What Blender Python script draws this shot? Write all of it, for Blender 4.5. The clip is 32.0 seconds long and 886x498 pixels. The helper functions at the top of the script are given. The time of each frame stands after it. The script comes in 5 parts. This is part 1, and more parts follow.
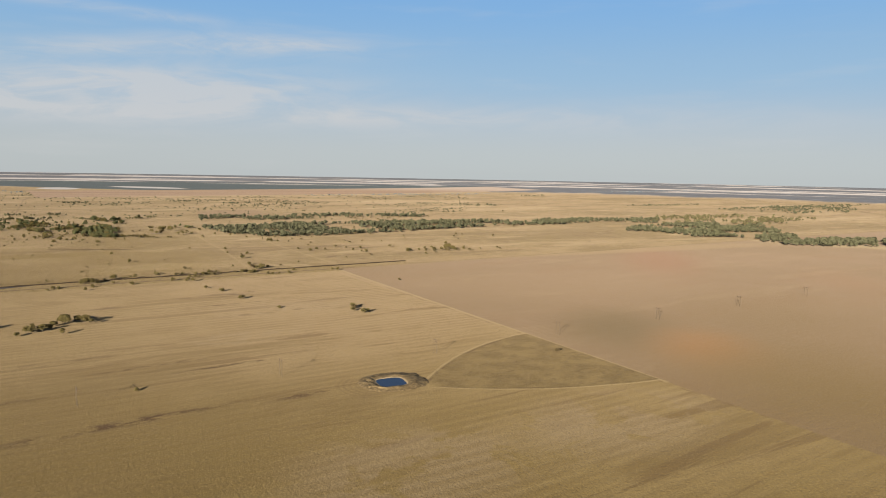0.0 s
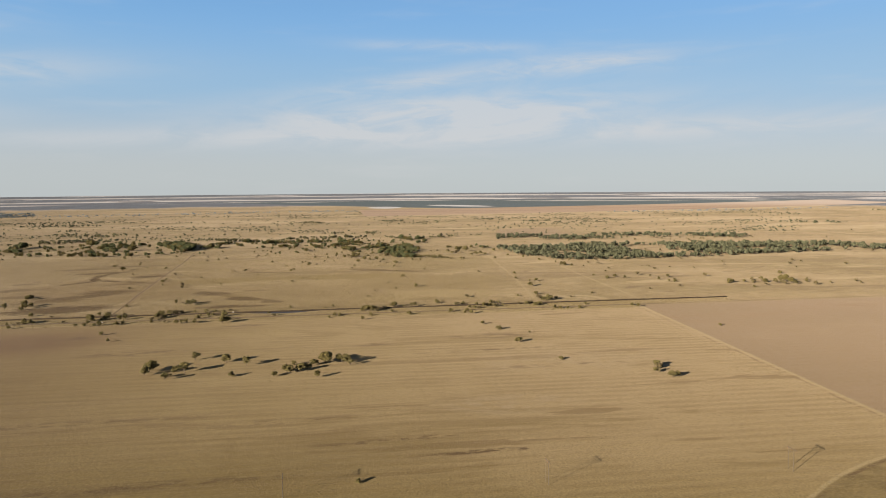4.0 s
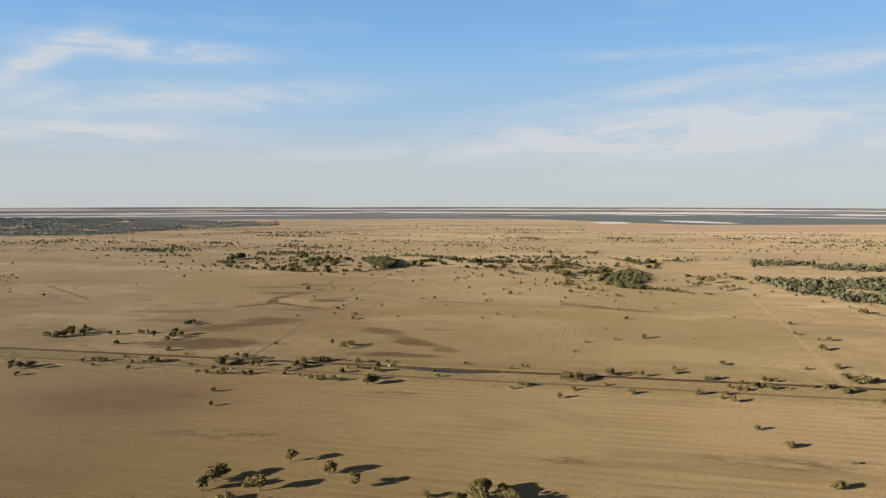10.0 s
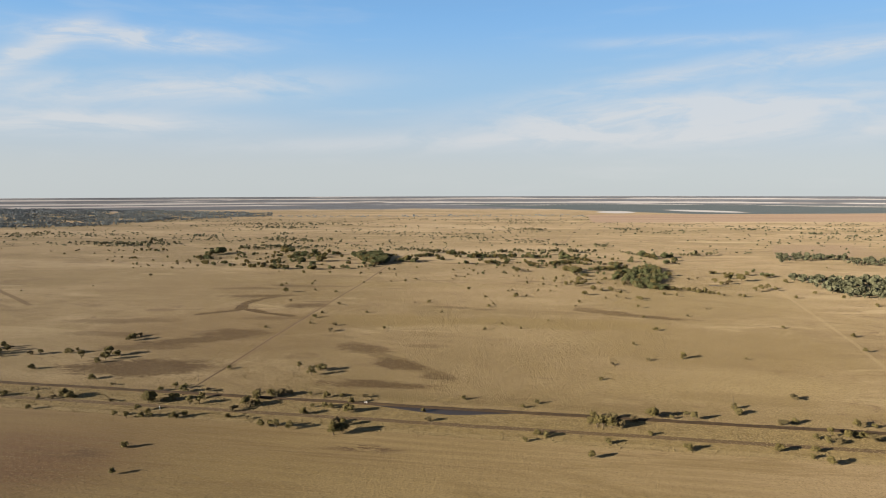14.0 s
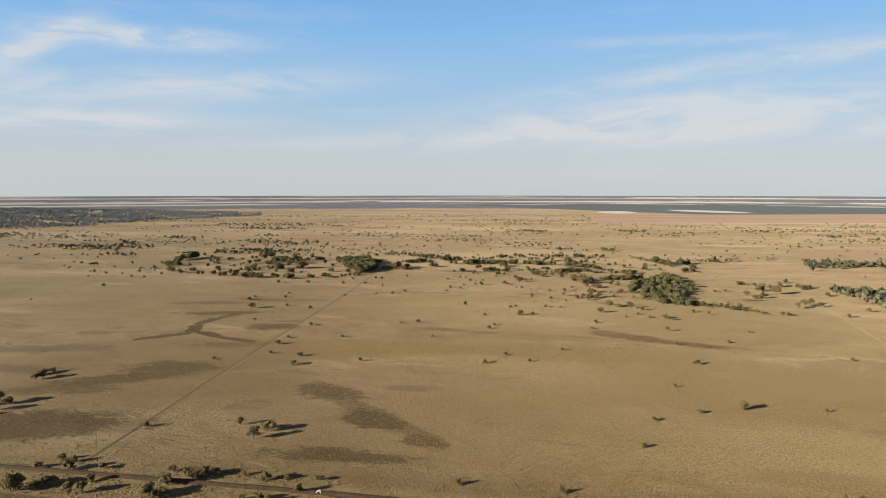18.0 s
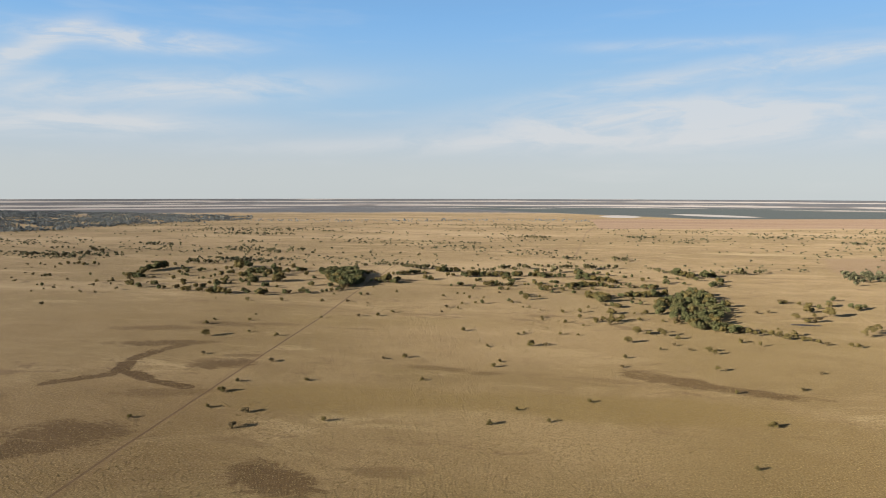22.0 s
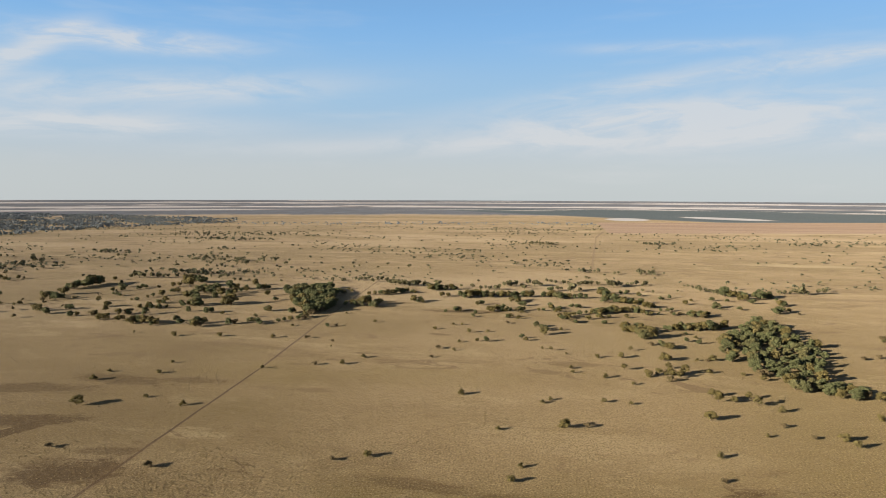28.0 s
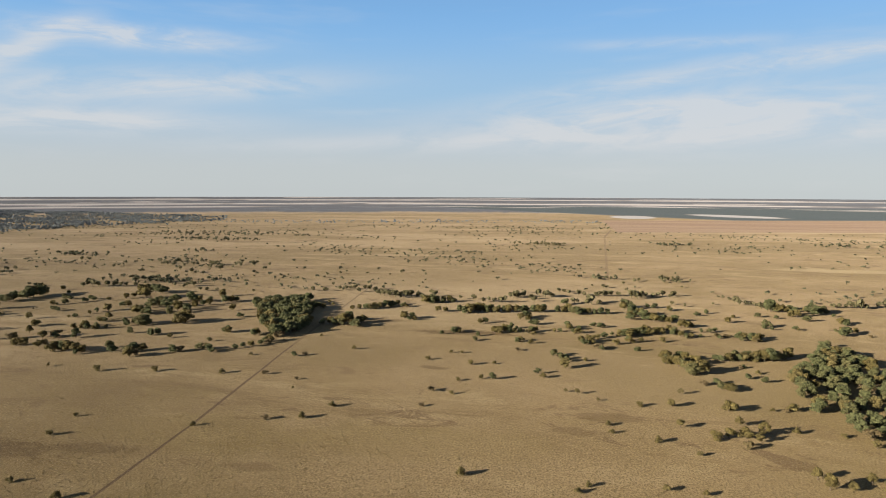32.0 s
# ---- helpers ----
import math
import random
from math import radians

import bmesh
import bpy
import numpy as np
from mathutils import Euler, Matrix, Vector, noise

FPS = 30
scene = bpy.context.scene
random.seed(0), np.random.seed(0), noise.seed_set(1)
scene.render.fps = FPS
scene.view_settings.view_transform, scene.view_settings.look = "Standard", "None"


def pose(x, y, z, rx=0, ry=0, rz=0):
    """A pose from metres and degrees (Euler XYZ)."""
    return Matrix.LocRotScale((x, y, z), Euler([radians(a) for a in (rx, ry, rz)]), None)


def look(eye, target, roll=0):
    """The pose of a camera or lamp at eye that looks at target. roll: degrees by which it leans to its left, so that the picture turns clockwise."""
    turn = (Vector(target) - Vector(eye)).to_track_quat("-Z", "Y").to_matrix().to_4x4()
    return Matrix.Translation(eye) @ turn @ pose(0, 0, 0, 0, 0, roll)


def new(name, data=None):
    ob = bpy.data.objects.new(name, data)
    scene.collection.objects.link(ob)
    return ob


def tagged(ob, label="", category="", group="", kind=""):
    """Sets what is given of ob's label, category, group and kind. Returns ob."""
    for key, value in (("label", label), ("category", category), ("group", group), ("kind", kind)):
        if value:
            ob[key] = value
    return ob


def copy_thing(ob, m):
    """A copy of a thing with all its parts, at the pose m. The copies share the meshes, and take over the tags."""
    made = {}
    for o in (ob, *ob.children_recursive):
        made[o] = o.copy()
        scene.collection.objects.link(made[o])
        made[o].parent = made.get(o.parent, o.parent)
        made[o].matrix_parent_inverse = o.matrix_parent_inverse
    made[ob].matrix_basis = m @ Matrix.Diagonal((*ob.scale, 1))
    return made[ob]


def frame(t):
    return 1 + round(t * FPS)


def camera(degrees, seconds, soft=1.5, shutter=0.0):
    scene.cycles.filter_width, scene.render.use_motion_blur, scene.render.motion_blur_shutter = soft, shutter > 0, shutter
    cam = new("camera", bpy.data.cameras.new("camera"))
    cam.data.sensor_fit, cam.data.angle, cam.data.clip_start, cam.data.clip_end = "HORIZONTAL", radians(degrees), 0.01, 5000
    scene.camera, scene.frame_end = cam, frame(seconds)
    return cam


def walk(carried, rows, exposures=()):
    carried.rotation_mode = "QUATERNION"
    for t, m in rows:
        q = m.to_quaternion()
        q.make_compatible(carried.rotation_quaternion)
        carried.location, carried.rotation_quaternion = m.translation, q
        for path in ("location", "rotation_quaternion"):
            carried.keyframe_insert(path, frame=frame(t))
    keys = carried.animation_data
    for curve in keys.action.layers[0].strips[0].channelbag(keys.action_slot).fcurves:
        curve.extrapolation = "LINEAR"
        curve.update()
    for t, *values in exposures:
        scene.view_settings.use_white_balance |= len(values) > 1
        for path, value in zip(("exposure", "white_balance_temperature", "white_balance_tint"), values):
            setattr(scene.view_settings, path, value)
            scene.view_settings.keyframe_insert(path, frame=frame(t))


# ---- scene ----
cam = camera(66.7, 32.0, 1.0)
METRES, EYE, TILT, LEAN, TURN = 702.5, 85.0, 0.0, 0.0, -33.9
ROWS = [
    (0.0, 0.0, 0.0, 0.0, 0.12, -6.38, -1.04),
    (0.5, 0.0024, 0.0159, 0.0001, 2.45, -6.33, -0.64),
    (1.0, 0.0025, 0.0321, 0.0002, 2.25, -6.13, -0.31),
    (1.5, 0.0022, 0.0485, 0.0005, 4.54, -5.84, -0.07),
    (2.0, 0.0009, 0.0651, 0.0005, 11.85, -5.54, -0.1),
    (2.5, -0.0012, 0.0811, 0.0008, 17.64, -5.47, -0.12),
    (3.0, -0.0053, 0.0972, 0.0007, 21.08, -5.44, -0.06),
    (3.5, -0.0109, 0.1126, 0.0007, 25.0, -5.37, 0.07),
    (5.5, -0.0415, 0.1807, 0.0011, 25.84, -4.69, 0.67),
    (6.0, -0.0486, 0.1962, 0.0012, 25.91, -4.51, 0.68),
    (6.5, -0.0555, 0.2116, 0.0012, 26.02, -4.36, 0.62),
    (7.0, -0.0622, 0.2269, 0.0013, 26.22, -4.23, 0.54),
    (7.5, -0.0693, 0.2421, 0.0014, 26.32, -4.14, 0.44),
    (8.0, -0.0764, 0.2571, 0.0015, 32.27, -3.98, 0.1),
    (8.5, -0.0842, 0.2717, 0.0017, 37.7, -3.98, -0.17),
    (9.0, -0.0933, 0.2851, 0.0015, 42.63, -3.97, -0.27),
    (9.5, -0.1034, 0.2977, 0.0016, 44.2, -4.01, -0.16),
    (10.0, -0.1137, 0.3092, 0.0015, 44.62, -4.04, -0.04),
    (10.5, -0.1237, 0.3201, 0.0015, 44.68, -4.28, 0.02),
    (11.0, -0.1334, 0.3305, 0.0013, 44.7, -4.56, 0.06),
    (11.5, -0.143, 0.3409, 0.0015, 44.72, -4.71, 0.06),
    (12.0, -0.1525, 0.3514, 0.0014, 44.73, -4.81, 0.07),
    (12.5, -0.1618, 0.3618, 0.0015, 44.7, -4.87, 0.11),
    (13.0, -0.1711, 0.3722, 0.0016, 44.65, -4.9, 0.1),
    (13.5, -0.1805, 0.3826, 0.0015, 44.62, -4.91, 0.11),
    (14.0, -0.1899, 0.393, 0.0015, 44.58, -4.95, 0.13),
    (14.5, -0.1995, 0.4036, 0.0017, 44.53, -4.95, 0.13),
    (16.5, -0.2378, 0.4456, 0.0018, 44.43, -5.08, 0.04),
    (17.0, -0.2479, 0.4565, 0.0019, 44.38, -5.07, 0.02),
    (17.5, -0.2579, 0.4673, 0.0019, 44.32, -5.05, 0.01),
    (18.0, -0.2679, 0.4781, 0.0019, 44.27, -5.03, 0.01),
    (18.5, -0.2782, 0.4888, 0.0019, 44.22, -5.02, -0.01),
    (19.0, -0.2878, 0.4995, 0.002, 44.19, -4.99, -0.04),
    (19.5, -0.2978, 0.5102, 0.0019, 44.14, -4.98, -0.04),
    (20.0, -0.3076, 0.5211, 0.002, 44.1, -4.96, -0.05),
    (20.5, -0.3176, 0.5322, 0.0021, 44.09, -4.95, -0.05),
    (21.0, -0.3281, 0.5438, 0.0021, 44.1, -4.87, -0.07),
    (21.5, -0.3388, 0.5557, 0.0019, 44.12, -4.79, -0.09),
    (22.0, -0.3494, 0.5675, 0.002, 44.14, -4.76, -0.1),
    (22.5, -0.3598, 0.5791, 0.0019, 44.13, -4.8, -0.13),
    (23.0, -0.3702, 0.5905, 0.002, 44.12, -4.83, -0.14),
    (23.5, -0.3808, 0.6022, 0.002, 44.13, -4.8, -0.15),
    (24.0, -0.3916, 0.6141, 0.0019, 44.13, -4.76, -0.16),
    (24.5, -0.4024, 0.6259, 0.002, 44.08, -4.75, -0.15),
    (25.0, -0.4133, 0.6376, 0.002, 44.05, -4.75, -0.15),
    (25.5, -0.4242, 0.6496, 0.0019, 44.04, -4.69, -0.16),
    (27.5, -0.4672, 0.6962, 0.0012, 43.96, -4.64, -0.21),
    (28.0, -0.4778, 0.7077, 0.0013, 43.95, -4.64, -0.2),
    (28.5, -0.4882, 0.7191, 0.0013, 43.93, -4.69, -0.19),
    (29.0, -0.4985, 0.7304, 0.0015, 43.91, -4.7, -0.18),
    (29.5, -0.5088, 0.7416, 0.0014, 43.91, -4.74, -0.2),
    (30.0, -0.5192, 0.7529, 0.0014, 43.91, -4.77, -0.21),
    (30.5, -0.5295, 0.7643, 0.0014, 43.91, -4.78, -0.19),
    (31.0, -0.5399, 0.7756, 0.0014, 43.92, -4.8, -0.18),
    (31.5, -0.55, 0.7868, 0.0014, 43.92, -4.89, -0.18),
    (32.0, -0.5606, 0.7982, 0.0014, 43.89, -4.92, -0.19),
]
walk(cam, [(t, pose(0, 0, EYE, TILT, LEAN, TURN) @ pose(METRES * x, METRES * y, METRES * z, 90 + pitch, roll, yaw)) for t, x, y, z, yaw, pitch, roll in ROWS],
     [(0.0, 1.64), (3.0, 1.70), (6.0, 1.74), (12.0, 1.84), (18.0, 1.86), (32.0, 1.82)])  # EXPOSE

# ---- world and sun ----
SUN_AZ, SUN_EL = 235.0, 14.5          # compass-like, clockwise from +y, degrees
SHADE_DIP, RIM, FLAT = 0.0085, 4400.0, 2000.0
CX, CY = 20.0, 430.0                  # middle of the plain
SHEEN, GROUND_TONE = 0.045, (0.285, 0.268, 0.197)   # fuzz of dry stalks, also set to pale the distance like haze; colour of the whole plain


class S:
    """A socket with arithmetic."""
    def __init__(self, tree, out):
        self.tree, self.out = tree, out

    def op(self, name, *others, clamp=False):
        node = self.tree.nodes.new("ShaderNodeMath")
        node.operation, node.use_clamp = name, clamp
        for slot, value in zip(node.inputs, (self, *others)):
            if isinstance(value, S):
                self.tree.links.new(value.out, slot)
            else:
                slot.default_value = value
        return S(self.tree, node.outputs[0])

    def __add__(self, o): return self.op("ADD", o)
    def __radd__(self, o): return self.op("ADD", o)
    def __sub__(self, o): return self.op("SUBTRACT", o)
    def __rsub__(self, o): return (self * -1.0) + o
    def __mul__(self, o): return self.op("MULTIPLY", o)
    def __rmul__(self, o): return self.op("MULTIPLY", o)
    def __truediv__(self, o): return self.op("DIVIDE", o)
    def __rtruediv__(self, o): return (self * 0.0 + o).op("DIVIDE", self)
    def sin(self): return self.op("SINE")
    def abs(self): return self.op("ABSOLUTE")
    def pow(self, e): return self.op("POWER", e)
    def clamp(self): return self.op("ADD", 0.0, clamp=True)
    def max(self, o): return self.op("MAXIMUM", o)
    def min(self, o): return self.op("MINIMUM", o)
    def exp(self): return self.op("EXPONENT")

    def ramp(self, lo, hi, a=0.0, b=1.0):
        """Smooth step from a at lo to b at hi."""
        node = self.tree.nodes.new("ShaderNodeMapRange")
        node.interpolation_type = "SMOOTHSTEP"
        self.tree.links.new(self.out, node.inputs[0])
        flip = lo > hi
        for i, v in zip((1, 2, 3, 4), (hi, lo, b, a) if flip else (lo, hi, a, b)):
            node.inputs[i].default_value = v
        return S(self.tree, node.outputs[0])


def vec(x, y, z):
    tree = x.tree
    node = tree.nodes.new("ShaderNodeCombineXYZ")
    for slot, v in zip(node.inputs, (x, y, z)):
        if isinstance(v, S):
            tree.links.new(v.out, slot)
        else:
            slot.default_value = v
    return S(tree, node.outputs[0])


def grain(v, scale, detail=3.0, rough=0.55, warp=0.0):
    node = v.tree.nodes.new("ShaderNodeTexNoise")
    v.tree.links.new(v.out, node.inputs["Vector"])
    for key, value in (("Scale", scale), ("Detail", detail), ("Roughness", rough), ("Distortion", warp)):
        node.inputs[key].default_value = value
    return S(v.tree, node.outputs["Fac"])


def mix(fac, a, b):
    """Colour a where fac is 0, b where it is 1."""
    tree = fac.tree
    node = tree.nodes.new("ShaderNodeMix")
    node.data_type = "RGBA"
    tree.links.new(fac.out, node.inputs[0])
    for slot, v in ((node.inputs[6], a), (node.inputs[7], b)):
        if isinstance(v, S):
            tree.links.new(v.out, slot)
        else:
            slot.default_value = (*v, 1)
    return S(tree, node.outputs[2])


def tint(col, rgb):
    """A colour times a fixed one."""
    node = col.tree.nodes.new("ShaderNodeVectorMath")
    node.operation = "MULTIPLY"
    col.tree.links.new(col.out, node.inputs[0])
    node.inputs[1].default_value = rgb
    return S(col.tree, node.outputs[0])


def axes(tree, kind="position"):
    """x, y, z of the shaded place (metres), of the sky's direction, or within the object."""
    if kind == "position":
        out = tree.nodes.new("ShaderNodeNewGeometry").outputs["Position"]
    else:
        out = tree.nodes.new("ShaderNodeTexCoord").outputs["Generated" if kind == "sky" else "Object"]
    node = tree.nodes.new("ShaderNodeSeparateXYZ")
    tree.links.new(out, node.inputs[0])
    return [S(tree, o) for o in node.outputs]


world = bpy.data.worlds.new("sky")
scene.world = world
world.use_nodes = True
nt = world.node_tree
nt.nodes.clear()
sky = nt.nodes.new("ShaderNodeTexSky")
sky.sky_type, sky.sun_disc = "NISHITA", False
sky.sun_elevation, sky.sun_rotation = radians(SUN_EL), radians(SUN_AZ)
sky.air_density, sky.dust_density, sky.ozone_density, sky.altitude = 0.6, 0.4, 2.0, 200
vivid = nt.nodes.new("ShaderNodeHueSaturation")
vivid.inputs["Saturation"].default_value, vivid.inputs["Value"].default_value = 0.7, 0.8
nt.links.new(sky.outputs[0], vivid.inputs["Color"])
dx, dy, dz = axes(nt, "sky")
az = dx.op("ARCTAN2", dy) * (180 / math.pi)
el = dz.op("ARCSINE") * (180 / math.pi)
wisp = vec(az * 0.05, el * 0.22, 0.0)
bend = grain(wisp, 1.3, 2.0)
fibre = grain(vec(az * 0.07 + bend * 1.4, el * 0.30 + bend * 1.0 + az * -0.01, 3.0), 1.7, 7.0, 0.62)
# bands of high cloud: azimuth, elevation, half width, half height, slope, density
cloud = None
for a, e, wa, we, slope, dens in (
        (-34.5, 11.5, 7.5, 0.75, 0.0, 1.3), (-41.5, 10.0, 3.5, 0.9, 0.55, 1.1), (-33.0, 7.9, 13.0, 1.2, 0.07, 0.9),
        (-39.0, 5.1, 11.0, 0.9, 0.02, 0.9), (8.0, 5.9, 15.0, 1.7, 0.04, 1.2), (16.0, 4.3, 20.0, 0.9, 0.02, 0.6), (8.5, 11.5, 7.0, 0.45, -0.03, 0.55),
        (20.0, 9.9, 8.0, 0.8, 0.02, 0.75), (7.0, 8.8, 9.0, 0.8, 0.1, 0.55), (-17.0, 3.9, 14.0, 0.7, 0.03, 0.4),
        (45.0, 4.5, 22.0, 1.2, 0.0, 0.35), (-70.0, 8.0, 18.0, 2.0, 0.03, 0.5)):
    u, w = (az - a) * (1 / wa), (el - e - (az - a) * slope) * (1 / we)
    m = ((u * u + w * w) * -1.0).exp() * dens
    cloud = m if cloud is None else cloud + m
cover = (cloud * fibre.ramp(0.30, 0.66, 0.25, 1.45)).clamp() * 0.72
faint = grain(vec(az * 0.03, el * 0.2, 7.0), 2.0, 4.0).ramp(0.5, 0.8) * el.ramp(2.0, 30.0, 0.25, 0.12)
cover = cover.max(faint)
tone = nt.nodes.new("ShaderNodeBackground")
veil = mix(el.ramp(1.5, 8.5), (3.05, 3.27, 3.32), (1.95, 3.1, 4.25))
veil = mix(el.ramp(7.0, 16.0), veil, (1.12, 2.7, 4.9))
haze = mix(el.ramp(10.0, 28.0, 0.9, 0.0), S(nt, vivid.outputs[0]), veil)
nt.links.new(mix(cover, haze, (3.95, 3.97, 4.0)).out, tone.inputs[0])
tone.inputs[1].default_value = 0.05
out = nt.nodes.new("ShaderNodeOutputWorld")
nt.links.new(tone.outputs[0], out.inputs[0])

sun = new("sun", bpy.data.lights.new("sun", "SUN"))
sun.data.energy, sun.data.angle, sun.data.color = 5.0, radians(0.55), (1.0, 0.88, 0.70)
_d = Vector((math.sin(radians(SUN_AZ)) * math.cos(radians(SUN_EL)), math.cos(radians(SUN_AZ)) * math.cos(radians(SUN_EL)), math.sin(radians(SUN_EL))))
sun.matrix_world = look(_d * 300, (0, 0, 0))

# ---- materials ----


def material(name, rough=0.9, spec=0.2):
    m = bpy.data.materials.new(name)
    m.use_nodes = True
    bsdf = m.node_tree.nodes["Principled BSDF"]
    bsdf.inputs["Roughness"].default_value = rough
    bsdf.inputs["Specular IOR Level"].default_value = spec
    return m, m.node_tree, bsdf


def bump(tree, bsdf, height, distance, strength=1.0):
    node = tree.nodes.new("ShaderNodeBump")
    node.inputs["Distance"].default_value, node.inputs["Strength"].default_value = distance, strength
    tree.links.new(height.out, node.inputs["Height"])
    tree.links.new(node.outputs[0], bsdf.inputs["Normal"])


def chance(tree):
    return S(tree, tree.nodes.new("ShaderNodeObjectInfo").outputs["Random"])


def island(tree):
    return S(tree, tree.nodes.new("ShaderNodeNewGeometry").outputs["Random Per Island"])


def group_of(name, inputs):
    """An empty node group with float inputs and one float output; gives it and its input sockets."""
    g = bpy.data.node_groups.new(name, "ShaderNodeTree")
    for key in inputs:
        g.interface.new_socket(key, in_out="INPUT", socket_type="NodeSocketFloat")
    g.interface.new_socket("mask", in_out="OUTPUT", socket_type="NodeSocketFloat")
    start = g.nodes.new("NodeGroupInput")
    return g, [S(g, o) for o in start.outputs[:len(inputs)]]


def finish(g, result):
    end = g.nodes.new("NodeGroupOutput")
    g.links.new(result.out, end.inputs[0])
    return g


def make_blob():
    g, (x, y, cx, cy, rx, ry, c, s, soft) = group_of("soft_ellipse", ("x", "y", "cx", "cy", "rx", "ry", "c", "s", "soft"))
    u = ((x - cx) * c + (y - cy) * s) / rx
    w = ((y - cy) * c - (x - cx) * s) / ry
    return finish(g, (((u * u + w * w).op("SQRT") - 1.0) / soft).ramp(1.0, -1.0))


def make_line():
    g, (x, y, x0, y0, tx, ty, length, half, soft) = group_of("soft_strip", ("x", "y", "x0", "y0", "tx", "ty", "length", "half", "soft"))
    along = (x - x0) * tx + (y - y0) * ty
    off = ((y - y0) * tx - (x - x0) * ty).abs()
    return finish(g, ((off / half - 1.0) / soft).ramp(1.0, -1.0) * (along / half).ramp(-1.0, 1.0) * ((length - along) / half).ramp(-1.0, 1.0))


BLOB, LINE = make_blob(), make_line()


def masked(group, x, y, values):
    node = x.tree.nodes.new("ShaderNodeGroup")
    node.node_tree = group
    x.tree.links.new(x.out, node.inputs[0])
    x.tree.links.new(y.out, node.inputs[1])
    for slot, v in zip(node.inputs[2:], values):
        slot.default_value = v
    return S(x.tree, node.outputs[0])


def blob(x, y, cx, cy, rx, ry, turn=0.0, soft=0.35):
    """1 inside a soft ellipse."""
    return masked(BLOB, x, y, (cx, cy, rx, ry, math.cos(radians(turn)), math.sin(radians(turn)), soft))


def line(x, y, x0, y0, x1, y1, half, soft=0.4):
    """1 along the strip between two places."""
    L = math.hypot(x1 - x0, y1 - y0)
    return masked(LINE, x, y, (x0, y0, (x1 - x0) / L, (y1 - y0) / L, L, half, soft))


# bare brown places on the pasture: x, y, half sizes, turn, density
PATCHES = ((-166, 657, 36, 9, 30, 0.75), (-163, 594, 40, 16, 8, 0.9), (-183, 636, 26, 8, 15, 0.6), (-66, 652, 17, 11, -32, 0.8), (-38, 622, 20, 8, -35, 0.9), (-16, 604, 11, 6, -30, 0.8), (-41, 586, 26, 7, 0, 0.9), (-90, 680, 14, 4, 0, 0.4),
           (-152, 778, 17, 10, 20, 0.85), (-149, 795, 12, 4, 10, 0.6), (-156, 678, 22, 14, 10, 0.75), (-153, 726, 20, 7, 10, 0.45), (-208, 815, 30, 7, 12, 0.75), (-200, 876, 26, 8, -10, 0.6), (-152, 778, 20, 9, 0, 0.6), (-168, 880, 16, 5, 0, 0.5), (-235, 855, 30, 9, 12, 0.6),
           (72, 784, 27, 8, -28, 0.8), (104, 772, 20, 6, -18, 0.8), (-15, 786, 9, 4, 10, 0.6), (-38, 788, 11, 4, 0, 0.6), (-42, 789, 18, 5, 0, 0.6), (-7, 926, 9, 5, 0, 0.5), (-74, 1003, 8, 3, 0, 0.6), (6, 943, 12, 6, 0, 0.5), (-72, 1086, 30, 6, 0, 0.7), (-138, 1112, 22, 7, 0, 0.5), (-34, 665, 11, 5, 0, 0.5),
           (60, 797, 14, 4, -20, 0.6), (-107, 876, 10, 3, 0, 0.4), (-91, 635, 7, 3, 0, 0.4), (-250, 700, 40, 9, 10, 0.5), (-230, 660, 30, 8, 0, 0.5))
# washed lines: an old looped drain, a gully and a far ditch: from, to, half width, density
WASHES = ((-215, 728, -191, 752, 4.0, 0.85), (-191, 752, -202, 776, 4.5, 0.95), (-202, 776, -199, 800, 4.5, 0.9), (-199, 800, -192, 816, 4.0, 0.8), (-188, 756, -169, 745, 4.0, 0.95), (-169, 745, -143, 735, 3.2, 0.9), (-82, 664, -60, 643, 6.0, 0.6),
          (-60, 643, -29, 619, 5.0, 0.6), (-29, 619, -9, 602, 4.0, 0.6), (-468, 821, -358, 742, 2.0, 0.6), (57, 795, 98, 777, 2.2, 0.6), (98, 777, 132, 767, 2.2, 0.5))
